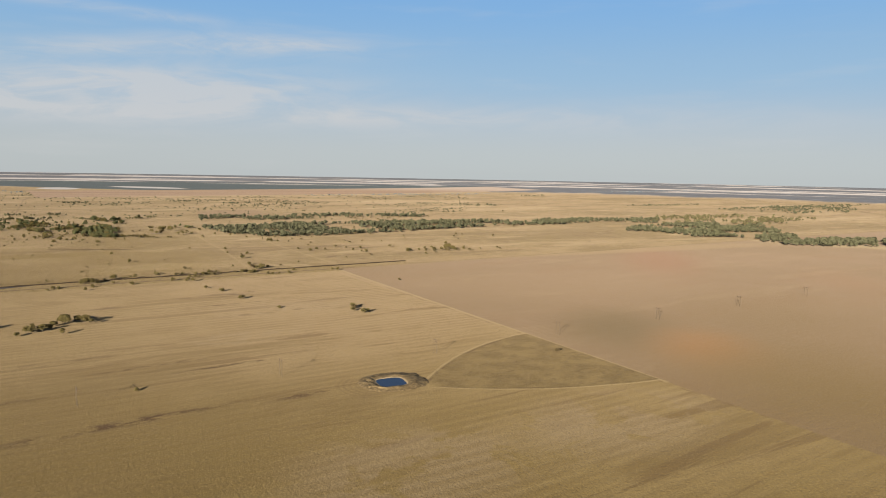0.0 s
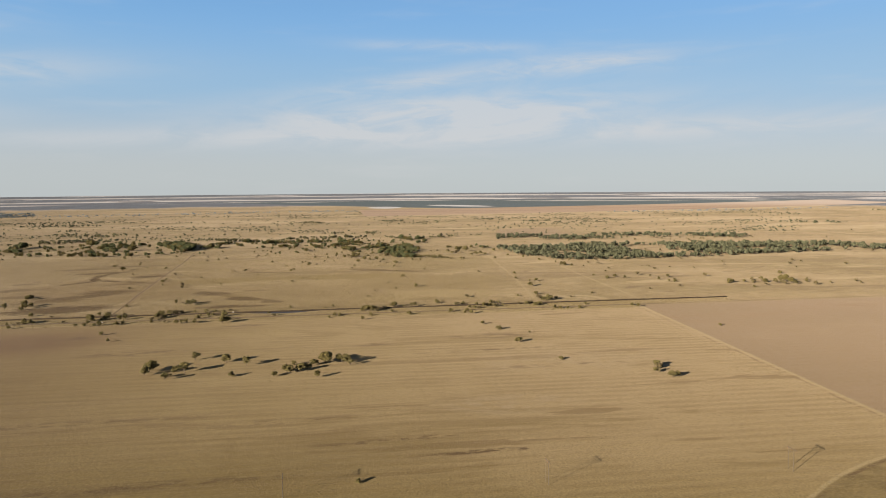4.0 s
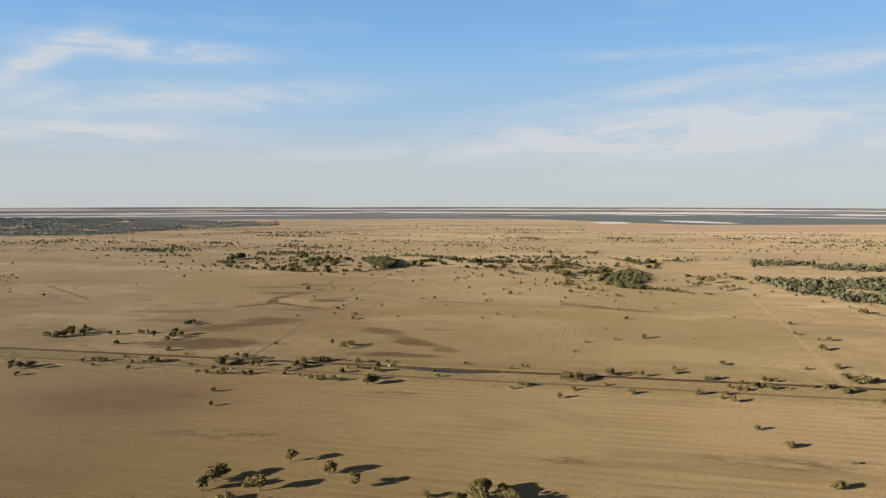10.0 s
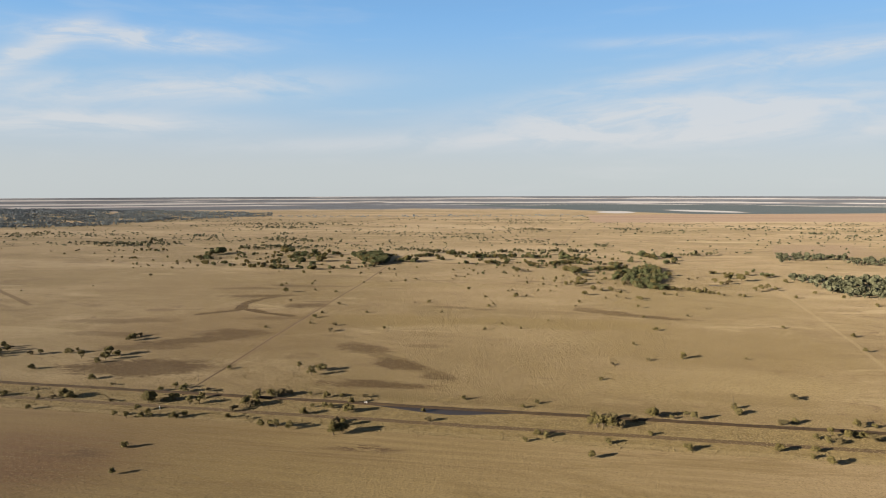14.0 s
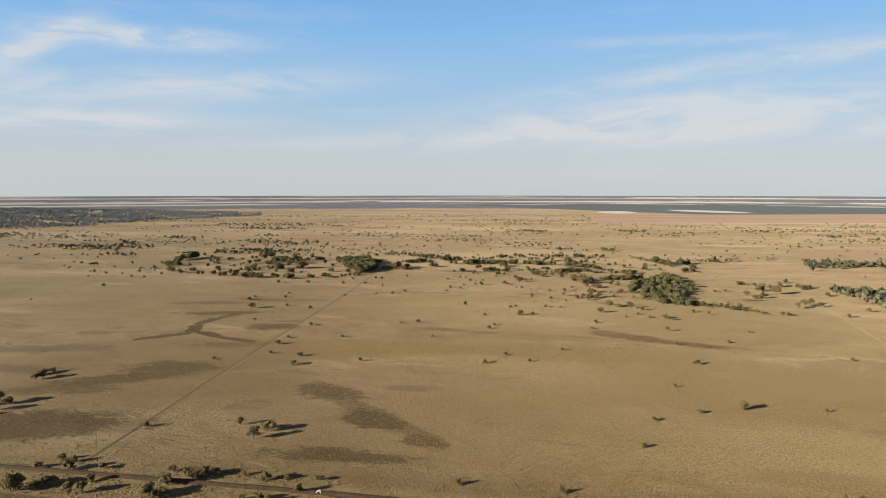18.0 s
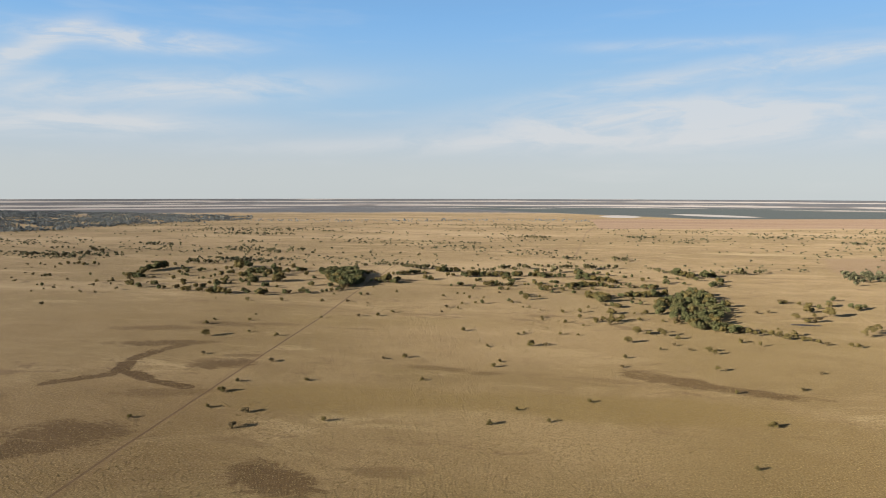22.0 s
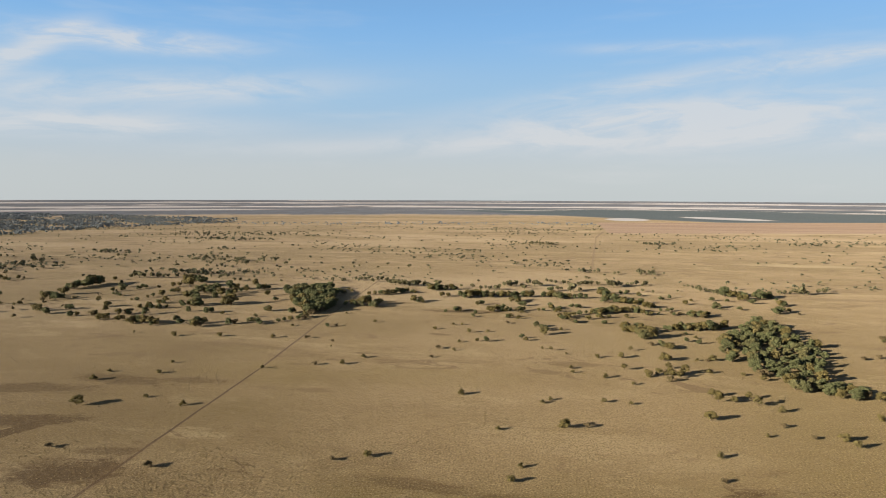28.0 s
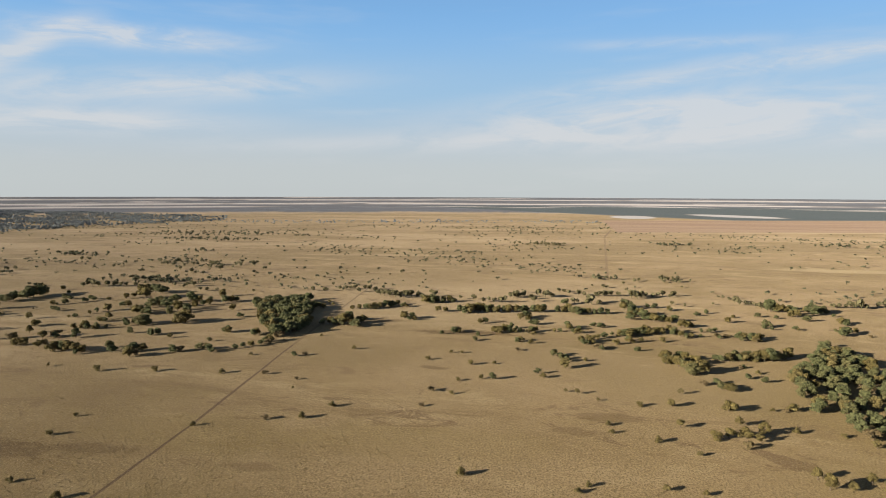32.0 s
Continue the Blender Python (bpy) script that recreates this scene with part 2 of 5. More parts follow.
# rank and pale drifts of grass, some olive ones partly painting the view's dimmer sides: x, y, half sizes, turn,
# density, colour
DRIFTS = ((-75, 733, 60, 20, 5, 0.8, (0.38, 0.285, 0.095)), (40, 740, 75, 18, 0, 0.8, (0.38, 0.29, 0.10)), (-60, 905, 45, 18, 0, 0.5, (0.40, 0.315, 0.13)), (-140, 900, 40, 16, 0, 0.5, (0.40, 0.315, 0.13)),
          (108, 612, 56, 24, 8, 0.75, (0.60, 0.475, 0.29)), (-10, 650, 95, 60, 0, 0.35, (0.58, 0.45, 0.31)), (5, 705, 60, 14, -14, 0.6, (0.62, 0.49, 0.33)), (62, 695, 22, 24, -40, 0.6, (0.62, 0.49, 0.33)), (115, 594, 30, 8, 0, 0.6, (0.36, 0.27, 0.13)),
          (120, 690, 70, 46, 0, 0.7, (0.37, 0.28, 0.125)), (-250, 840, 110, 70, 0, 0.6, (0.34, 0.25, 0.11)), (-170, 680, 80, 70, 0, 0.6, (0.33, 0.225, 0.10)), (130, 850, 80, 80, 0, 0.6, (0.37, 0.29, 0.13)), (-20, 850, 90, 60, 0, 0.45, (0.62, 0.48, 0.34)),
          (-10, 1000, 90, 50, 0, 0.4, (0.60, 0.47, 0.34)), (60, 990, 60, 40, 0, 0.35, (0.42, 0.34, 0.18)), (290, 1480, 70, 16, -4, 0.7, (0.70, 0.60, 0.44)), (-483, 831, 30, 3, 3, 0.8, (0.68, 0.60, 0.46)), (-340, 920, 160, 50, 0, 0.4, (0.42, 0.32, 0.16)), (-165, 1330, 110, 60, 8, 0.5, (0.40, 0.31, 0.17)),
          (-250, 1560, 120, 14, 6, 0.6, (0.70, 0.56, 0.42)), (300, 1000, 120, 40, 0, 0.4, (0.46, 0.38, 0.22)))


def ground_material(zone):
    """The plain in three zones: fields, pasture and the far country; the zones share their grass."""
    m, tree, bsdf = material("dry_" + zone, 0.95, 0.1)
    bsdf.inputs["Diffuse Roughness"].default_value = 0.3
    bsdf.inputs["Sheen Weight"].default_value = SHEEN
    bsdf.inputs["Sheen Roughness"].default_value = 0.45
    bsdf.inputs["Sheen Tint"].default_value = (1.0, 0.80, 0.68, 1)
    x, y, z = axes(tree)
    flat = vec(x, y, 0.0)
    big = grain(flat, 0.006, 4.0, 0.6)
    mid = grain(flat, 0.03, 4.0, 0.6)
    wob = (grain(flat, 0.02, 3.0) - 0.5) * 60.0
    fine = grain(flat, 0.55, 4.0, 0.7)
    speck = grain(vec(x, y * 0.75, 40.0), 1.5, 3.0, 0.6)
    ax, ay = x - CX, y - CY
    away = (ax * ax + ay * ay).op("SQRT")
    # pasture: straw, with drifts of olive, bleached and bare ground at several scales
    col = mix(mid.ramp(0.35, 0.7), (0.47, 0.36, 0.215), (0.56, 0.435, 0.29))
    col = mix(big.ramp(0.46, 0.64) * 0.7, col, (0.31, 0.24, 0.095))
    blotch = grain(vec(x * 0.75, y, 4.0), 0.06, 6.0, 0.75, 0.5)
    col = mix(blotch.ramp(0.51, 0.63) * 0.55, col, (0.32, 0.23, 0.115))
    col = mix(blotch.ramp(0.46, 0.34) * 0.5, col, (0.66, 0.53, 0.37))
    past = y.ramp(562.0, 570.0)
    drift = grain(vec(x * 0.4 + y * 0.1, y, 14.0), 0.018, 6.0, 0.7, 0.9)
    wide = grain(vec(x * 0.35, y, 21.0), 0.0045, 5.0, 0.62, 0.5)
    col = mix(wide.ramp(0.50, 0.62) * past * 0.7, col, (0.31, 0.24, 0.105))
    col = mix(wide.ramp(0.47, 0.36) * past * 0.6, col, (0.74, 0.60, 0.46))
    col = mix(drift.ramp(0.54, 0.64) * past * 0.65, col, (0.25, 0.175, 0.08))
    col = mix(drift.ramp(0.44, 0.34) * past * 0.6, col, (0.80, 0.66, 0.49))
    scrape = grain(vec(x * 0.6, y, 31.0), 0.05, 6.0, 0.72, 1.2)
    col = mix(scrape.ramp(0.60, 0.645) * past * 0.65, col, (0.17, 0.10, 0.05))
    col = mix(scrape.ramp(0.36, 0.31) * past * 0.6, col, (0.72, 0.61, 0.46))
    stub = y.ramp(540.5, 537.5)
    rows = ((x * 0.03 + y) * 1.1 + (big - 0.5) * 6.0 + (mid - 0.5) * 1.0).sin() * 0.5 + 0.5
    plough = stub * (x - (y - 174.5) * 0.0527 - 231.8).ramp(-0.8, 0.8)
    wav = (grain(flat, 0.04, 2.0) - 0.5) * 1.6
    bare = stub * 0.0
    if zone == "fields":
        # the field of stubble south of the road
        sc = mix(grain(vec(x * 0.35, y, 2.0), 0.02, 5.0, 0.6).ramp(0.35, 0.7), (0.43, 0.325, 0.15), (0.52, 0.40, 0.23))
        sc = mix(x.ramp(-60.0, 150.0) * y.ramp(200.0, 330.0) * 0.8, sc, (0.62, 0.48, 0.36))
        sc = mix(grain(vec(x * 0.3, y * 1.3, 5.0), 0.02, 6.0, 0.7, 0.7).ramp(0.53, 0.64) * 0.6, sc, (0.30, 0.215, 0.09))
        streak = grain(vec(x * 0.03 + y * 0.004, y, 6.0), 0.33, 4.0, 0.6)
        sc = mix(streak.ramp(0.50, 0.70) * x.ramp(150.0, -40.0, 0.15, 0.7), sc, (0.29, 0.195, 0.085))
        sc = mix(streak.ramp(0.45, 0.30) * 0.22, sc, (0.62, 0.48, 0.28))
        long = grain(vec(x * 0.1, y, 16.0), 0.07, 6.0, 0.68, 0.5)
        sc = mix(long.ramp(0.58, 0.64) * 0.6, sc, (0.24, 0.155, 0.07))
        sc = mix(long.ramp(0.42, 0.33) * 0.35, sc, (0.60, 0.47, 0.32))
        # stubble painted darker westwards, for the dimmer left side of the view
        sc = mix(x.ramp(0.0, -140.0) * 0.6, sc, (0.29, 0.19, 0.08))
        sc = mix(blob(x + wob, y + wob, 5, 205, 75, 85, 0, 0.7) * 0.65, sc, (0.32, 0.235, 0.085))
        sc = mix(blob(x + wob * 0.5, y + wob * 0.5, 40, 292, 26, 10, 0, 0.7) * 0.4, sc, (0.34, 0.26, 0.13))
        sc = mix(blob(x + wob, y + wob, 20, 430, 90, 90, 0, 0.7) * 0.35, sc, (0.58, 0.45, 0.28))
        pale = grain(flat, 0.035, 6.0, 0.65, 0.8).ramp(0.42, 0.50) * blob(x + wob * 0.2, y, 100, 160, 34, 26, 0, 0.5).max(blob(x, y, 180, 155, 40, 24, 0, 0.5)).max(blob(x, y, 104, 336, 26, 11, 0, 0.4)).max(blob(x + wob * 0.2, y, 150, 400, 50, 20, 0, 0.6) * 0.6)
        sc = mix(pale * 0.5, sc, (0.59, 0.475, 0.40))
        sc = mix(blob(x + wob * 0.3, y + wob * 0.3, -140, 482, 44, 26, 10, 0.6) * 0.85, sc, (0.20, 0.095, 0.038))
        sc = mix(rows * grain(flat, 0.03, 3.0).ramp(0.35, 0.65) * 0.4, sc, (0.30, 0.21, 0.09))
        scar = grain(vec(x * 0.4, y, 8.0), 0.2, 5.0, 0.7).ramp(0.46, 0.56)
        for cx, cy, rx, ry, d in ((32, 239, 34, 3.2, 1.0), (97, 236, 12, 2.2, 0.9), (-66, 449, 26, 5, 0.7), (123, 458, 22, 6, 0.7), (55, 447, 10, 4, 0.6), (-24, 514, 13, 3, 0.9), (-118, 493, 12, 4, 0.7), (20, 330, 30, 3, 0.5), (150, 390, 40, 2.5, 0.6), (-20, 280, 40, 2.5, 0.6), (85, 290, 22, 1.6, 0.9), (-60, 340, 50, 3, 0.5), (115, 425, 34, 1.6, 0.8), (60, 305, 30, 2.0, 0.7)):
            sc = mix(blob(x, y + wob * 0.1, cx, cy, rx, ry, 2.0, 0.7) * scar * d, sc, (0.12, 0.062, 0.025))
        col = mix(stub, col, sc)
        # ploughed field east of the fence
        edge = x - (y - 174.5) * 0.0527 - 231.8
        pc = mix(big.ramp(0.35, 0.65), (0.43, 0.315, 0.25), (0.385, 0.285, 0.21))
        pc = mix(grain(vec(x * 0.4, y, 1.0), 0.018, 6.0, 0.65, 0.5).ramp(0.5, 0.7) * 0.5, pc, (0.40, 0.26, 0.175))
        pc = mix(grain(vec(x * 0.25, y, 12.0), 0.03, 6.0, 0.7, 0.6).ramp(0.46, 0.36) * 0.4, pc, (0.52, 0.40, 0.32))
        pc = mix((((x * 0.995 - y * 0.053) * 1.2).sin() * 0.5 + 0.5) * grain(flat, 0.02, 3.0).ramp(0.4, 0.7) * 0.2, pc, (0.28, 0.19, 0.12))
        # first two blots paint a lens smudge and an orange flare into the soil
        for cx, cy, rx, ry, dens, c in ((292, 258, 46, 28, 0.75, (0.24, 0.19, 0.115)), (298, 200, 34, 22, 0.95, (0.54, 0.30, 0.16)), (285, 130, 70, 56, 0.9, (0.31, 0.225, 0.105)), (420, 230, 90, 50, 0.6, (0.34, 0.25, 0.15)), (575, 452, 110, 34, 0.8, (0.46, 0.26, 0.20)), (430, 380, 90, 50, 0.5, (0.48, 0.36, 0.30)), (330, 400, 70, 90, 0.5, (0.47, 0.35, 0.275)), (600, 276, 60, 30, 0.5, (0.45, 0.28, 0.20))):
            pc = mix(blob(x + wob * 0.4, y + wob * 0.4, cx, cy, rx, ry, 40, 0.9) * dens * (0.65 + mid * 0.7).clamp(), pc, c)
        pc = mix(blob(x + wob, y + wob, 930, 470, 190, 34, -68, 0.4) * 0.7, pc, (0.66, 0.56, 0.41))
        pc = mix(blob(x, y, 560, 545, 330, 26, -9, 0.4) * 0.5, pc, (0.58, 0.46, 0.31))
        col = mix(plough, col, pc)
        frayed = edge + (fine - 0.5) * 3.0
        col = mix(line(x + (fine - 0.5) * 3.0, y, 231.8, 174.5, 250.6, 533.0, 1.1) * (0.25 + fine * 0.5), col, (0.66, 0.54, 0.38))
        col = mix(line(x + (mid - 0.5) * 4.0, y, 228.0, 120.0, 246.5, 533.0, 0.7) * scar * 0.6, col, (0.27, 0.18, 0.10))
        # weedy corner between the dam and the fence
        wx, wy = x + wob * 0.05, y + wob * 0.05
        qa, qb = wx - 151.0, wx - 143.0
        upper = wy - (qa * 0.83 - qa * qa * 0.0044 + 232.0)
        lower = wy - (qb * qb * 0.0036 - qb * 0.78 + 220.0)
        weeds = upper.ramp(0.8, -0.8) * lower.ramp(-0.8, 0.8) * frayed.ramp(0.5, -0.5) * wx.ramp(143.0, 149.0)
        wc = mix(grain(flat, 0.09, 6.0, 0.7).ramp(0.38, 0.62), (0.25, 0.185, 0.08), (0.38, 0.29, 0.145))
        wc = mix(grain(vec(x * 0.6, y * 1.3, 3.0), 0.2, 6.0, 0.72, 0.5).ramp(0.53, 0.62) * 0.65, wc, (0.21, 0.15, 0.065))
        col = mix(weeds, col, wc)
        rim = (upper - 0.6).abs().ramp(1.2, 0.4).max((lower + 0.6).abs().ramp(1.0, 0.4)) * edge.ramp(1.0, -1.0) * wx.ramp(141.0, 148.0)
        col = mix(rim * fine.ramp(0.3, 0.6) * 0.8, col, (0.68, 0.56, 0.40))
        col = mix((upper + 1.4).abs().ramp(1.1, 0.3).max((lower - 1.2).abs().ramp(0.9, 0.3)) * weeds * scar * 0.85, col, (0.19, 0.12, 0.055))
        # graded rings round the dam
        ring = (((x - 131.0) * (x - 131.0) + (y - 233.0) * (y - 233.0) * 1.3).op("SQRT") + mid * 3.0)
        rings = ((ring * 2.6).sin() * 0.5 + 0.5) * ring.ramp(26.0, 20.0) * x.ramp(124.0, 116.0)
        col = mix(rings * 0.5, col, (0.27, 0.19, 0.10))
    if zone != "distance":
        # road reserve: rank grass, the earth track and its verge
        verge = y.ramp(529.0, 531.0) * y.ramp(563.5, 561.5)
        vc = mix(grain(flat, 0.25, 5.0, 0.75).ramp(0.38, 0.60), (0.27, 0.205, 0.075), (0.48, 0.375, 0.19))
        col = mix(verge * (1.0 - plough) * x.ramp(262.0, 240.0) * 0.85, col, vc)
        col = mix((y + wav - 542.0).abs().ramp(2.0, 1.4) * x.ramp(220.0, 330.0, 0.92, 0.35), col, mix(fine, (0.10, 0.058, 0.027), (0.17, 0.105, 0.055)))
        col = mix((y + wav - 532.0).abs().ramp(2.2, 1.0) * 0.5 * x.ramp(245.0, 225.0), col, (0.58, 0.46, 0.30))
    if zone == "pasture":
        # drifts, bare places and washes of the pasture
        shred = (grain(vec(x * 0.6, y, 0.0), 0.16, 7.0, 0.82, 0.8) - 0.5) * 2.2
        for cx, cy, rx, ry, turn, dens, c in DRIFTS:
            col = mix((blob(x + wob * 0.4, y + wob * 0.4, cx, cy, rx, ry, turn, 0.9) + shred * 0.35).ramp(0.25, 0.75) * dens, col, c)
        for cx, cy, rx, ry, turn, dens in PATCHES:
            b = (blob(x + wob * 0.2, y + wob * 0.2, cx, cy, rx, ry, turn, 0.95) + shred).ramp(0.36, 0.74) * dens
            bare = bare.max(b)
        ragged = shred * 5.0
        for x0, y0, x1, y1, half, d in WASHES:
            bare = bare.max((line(x + wob * 0.06 + ragged, y + wob * 0.06 - ragged, x0, y0, x1, y1, half, 0.8) + shred * 0.5).ramp(0.35, 0.6) * d)
        fuzz = (1.0 - bare * 0.75) * SHEEN
        tree.links.new(fuzz.out, bsdf.inputs["Sheen Weight"])
        col = mix(bare * 0.85, col, mix(fine.ramp(0.35, 0.65), (0.085, 0.042, 0.018), (0.16, 0.09, 0.042)))
    # grain of the grass, thinner on bare ground; shaded gaps between tufts painted dark
    near = away.ramp(1700.0, 600.0)
    grass = 1.0 - (stub * 0.6).max(bare * 0.7)
    tuftzone = grain(vec(x, y, 50.0), 0.013, 4.0, 0.6).ramp(0.38, 0.58, 0.45, 1.0)
    col = mix(speck.ramp(0.49, 0.66) * near * grass * tuftzone * 0.75, col, (0.20, 0.14, 0.055))
    col = mix(speck.ramp(0.47, 0.33) * near * grass * tuftzone * 0.6, col, (0.80, 0.65, 0.42))
    col = mix(fine.ramp(0.46, 0.70) * (0.25 + grass * 0.2), col, (0.28, 0.20, 0.10))
    if zone == "pasture":
        # stock track with its trodden margin, and pale wheel tracks
        for x0, y0, x1, y1, half, d, c in ((-118.5, 565, -121.5, 602, 0.6, 0.85, (0.14, 0.085, 0.045)), (-121.5, 602, -127.5, 660, 0.6, 0.85, (0.14, 0.085, 0.045)), (-127.5, 660, -139.5, 805, 0.6, 0.85, (0.14, 0.085, 0.045)), (-139.5, 805, -147, 908, 0.6, 0.85, (0.14, 0.085, 0.045)), (-147, 908, -161, 1036, 0.7, 0.8, (0.15, 0.09, 0.05)),
                                         (-161, 1036, -185, 1290, 1.0, 0.5, (0.2, 0.13, 0.07)), (-120.5, 602, -126.5, 660, 2.0, 0.4, (0.30, 0.20, 0.11)), (-128.5, 660, -140.5, 805, 2.2, 0.35, (0.30, 0.20, 0.11)), (182, 560, 202, 718, 1.2, 0.4, (0.60, 0.48, 0.33)), (263, 563, 269, 721, 1.2, 0.4, (0.60, 0.48, 0.33)), (269, 721, 290, 1000, 1.3, 0.4, (0.60, 0.48, 0.33)),
                                         (202, 718, 225, 980, 1.3, 0.45, (0.60, 0.48, 0.33)), (33, 1384, 67, 1996, 1.6, 0.4, (0.2, 0.13, 0.08)), (67, 1996, 95, 2225, 2.2, 0.6, (0.2, 0.13, 0.08))):
            col = mix(line(x + wav * 0.6, y, x0, y0, x1, y1, half) * d, col, c)
    if zone != "fields":
        # distance: red fallow, brown paddock, salt pan
        red = x.ramp(98.0, 108.0) * x.ramp(2400.0, 2300.0) * (y - x * 0.2).ramp(2122.0, 2134.0) * (y - x * 0.14).ramp(2725.0, 2705.0)
        brown = (x - y * 0.25 + wob * 0.2).ramp(-12.0, 4.0) * (x - y * 0.25 + wob * 0.5).ramp(150.0, 100.0) * (y - x * 0.2 + wob * 0.3).ramp(1166.0, 1190.0) * (y - x * 0.2 + wob * 0.3).ramp(1380.0, 1350.0)
        col = mix(brown * 0.7, col, (0.38, 0.27, 0.20))
        col = mix(((y - x * 0.2 - 2112.0).abs().ramp(16.0, 6.0) * x.ramp(90.0, 110.0)) * 0.7, col, (0.74, 0.64, 0.50))
        furrow = grain(vec(x * 0.06, y, 0.0), 0.02, 4.0, 0.65)
        col = mix(red * 0.95, col, mix(furrow.ramp(0.4, 0.6), (0.36, 0.235, 0.20), (0.46, 0.33, 0.285)))
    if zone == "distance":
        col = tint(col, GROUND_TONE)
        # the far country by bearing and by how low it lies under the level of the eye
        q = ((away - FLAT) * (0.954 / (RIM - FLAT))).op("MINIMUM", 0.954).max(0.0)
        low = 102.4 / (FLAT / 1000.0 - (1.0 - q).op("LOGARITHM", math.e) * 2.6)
        turn = ax.op("ARCTAN2", ay) * 1191.0
        waver = (grain(vec(turn * 0.006, low * 0.05, 60.0), 1.0, 4.0, 0.6) - 0.5) * 9.0
        start = low + waver + (grain(vec(turn * 0.05, low * 0.3, 61.0), 1.0, 3.0, 0.6) - 0.5) * 4.0
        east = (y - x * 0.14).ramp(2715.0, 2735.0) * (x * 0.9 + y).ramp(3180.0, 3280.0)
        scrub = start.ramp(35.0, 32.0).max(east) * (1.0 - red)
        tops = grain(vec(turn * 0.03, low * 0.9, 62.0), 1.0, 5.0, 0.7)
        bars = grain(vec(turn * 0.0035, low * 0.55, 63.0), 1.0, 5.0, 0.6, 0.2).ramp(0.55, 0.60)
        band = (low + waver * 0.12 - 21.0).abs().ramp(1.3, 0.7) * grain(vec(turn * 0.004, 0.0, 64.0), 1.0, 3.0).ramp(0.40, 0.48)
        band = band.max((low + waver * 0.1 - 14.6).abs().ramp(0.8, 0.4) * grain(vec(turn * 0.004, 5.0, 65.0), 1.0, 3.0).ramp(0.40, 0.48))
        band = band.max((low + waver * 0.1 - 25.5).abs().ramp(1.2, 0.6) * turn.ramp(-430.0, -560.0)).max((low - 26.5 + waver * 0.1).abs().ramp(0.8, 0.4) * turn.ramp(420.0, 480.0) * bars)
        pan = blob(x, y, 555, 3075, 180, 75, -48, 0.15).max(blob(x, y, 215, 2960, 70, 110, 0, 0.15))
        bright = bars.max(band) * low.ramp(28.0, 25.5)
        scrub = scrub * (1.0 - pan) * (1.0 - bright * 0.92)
        fuzz = (1.0 - scrub.max(pan) * 0.85) * SHEEN
        tree.links.new(fuzz.out, bsdf.inputs["Sheen Weight"])
        # haze painted in: the far plain greys as it nears eye level
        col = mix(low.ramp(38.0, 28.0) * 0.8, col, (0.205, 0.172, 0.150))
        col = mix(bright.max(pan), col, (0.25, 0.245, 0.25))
        # scrub belts, the eastern one too: blue-grey of distance haze put into their colour
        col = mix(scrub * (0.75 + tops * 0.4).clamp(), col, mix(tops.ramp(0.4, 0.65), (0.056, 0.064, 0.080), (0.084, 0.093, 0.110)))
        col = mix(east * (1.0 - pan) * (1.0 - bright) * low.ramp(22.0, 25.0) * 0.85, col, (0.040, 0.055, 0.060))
    else:
        col = tint(col, GROUND_TONE)
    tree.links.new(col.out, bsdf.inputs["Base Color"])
    bump(tree, bsdf, speck * (1.0 - stub * 0.6) * 0.8 + fine * 0.5 + rows * stub * 0.08, 0.5, 0.8)
    return m


def leaf_material(name, dark, light):
    m, tree, bsdf = material(name, 0.75, 0.2)
    x, y, z = axes(tree, "object")
    spot = grain(vec(x, y, z), 0.8, 3.0).ramp(0.3, 0.7)
    col = mix((island(tree) * 0.5 + spot * 0.5).clamp(), dark, light)
    col = mix(chance(tree).ramp(0.55, 1.0) * 0.5, col, (0.10, 0.082, 0.034))
    tree.links.new(col.out, bsdf.inputs["Base Color"])
    return m


def plain(name, a, b, scale, rough=0.9, depth=0.0, kind="position"):
    m, tree, bsdf = material(name, rough)
    x, y, z = axes(tree, kind)
    g = grain(vec(x, y, z), scale, 5.0, 0.65)
    tree.links.new(mix(g.ramp(0.3, 0.7), a, b).out, bsdf.inputs["Base Color"])
    if depth:
        bump(tree, bsdf, g, depth)
    return m


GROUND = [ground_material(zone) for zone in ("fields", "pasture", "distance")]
LEAF_OLIVE = leaf_material("olive_leaves", (0.042, 0.034, 0.011), (0.130, 0.103, 0.035))
LEAF_GREEN = leaf_material("green_leaves", (0.027, 0.031, 0.013), (0.100, 0.104, 0.042))
LEAF_DRY = leaf_material("dry_leaves", (0.050, 0.038, 0.018), (0.110, 0.080, 0.038))
# distance haze mixed into far foliage: slight in the first, strong in the second
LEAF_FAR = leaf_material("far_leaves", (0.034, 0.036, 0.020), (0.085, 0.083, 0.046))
LEAF_HAZED = leaf_material("hazed_leaves", (0.070, 0.092, 0.118), (0.135, 0.162, 0.190))
BARK = plain("grey_bark", (0.06, 0.045, 0.03), (0.14, 0.105, 0.075), 2.5, 0.95, 0.03, "object")
BANK = plain("dark_earth", (0.022, 0.014, 0.008), (0.04, 0.026, 0.014), 0.6, 0.95, 0.15)
CLAY = plain("dam_clay", (0.072, 0.050, 0.023), (0.165, 0.120, 0.062), 0.9, 0.95, 0.35)
SILT = plain("pale_silt", (0.20, 0.15, 0.085), (0.30, 0.23, 0.14), 1.5, 0.9, 0.03)
STRAW = plain("straw", (0.095, 0.070, 0.031), (0.150, 0.114, 0.056), 0.7, 0.95)
CONCRETE = plain("pale_concrete", (0.36, 0.33, 0.29), (0.46, 0.43, 0.38), 2.0, 0.85, 0.01, "object")
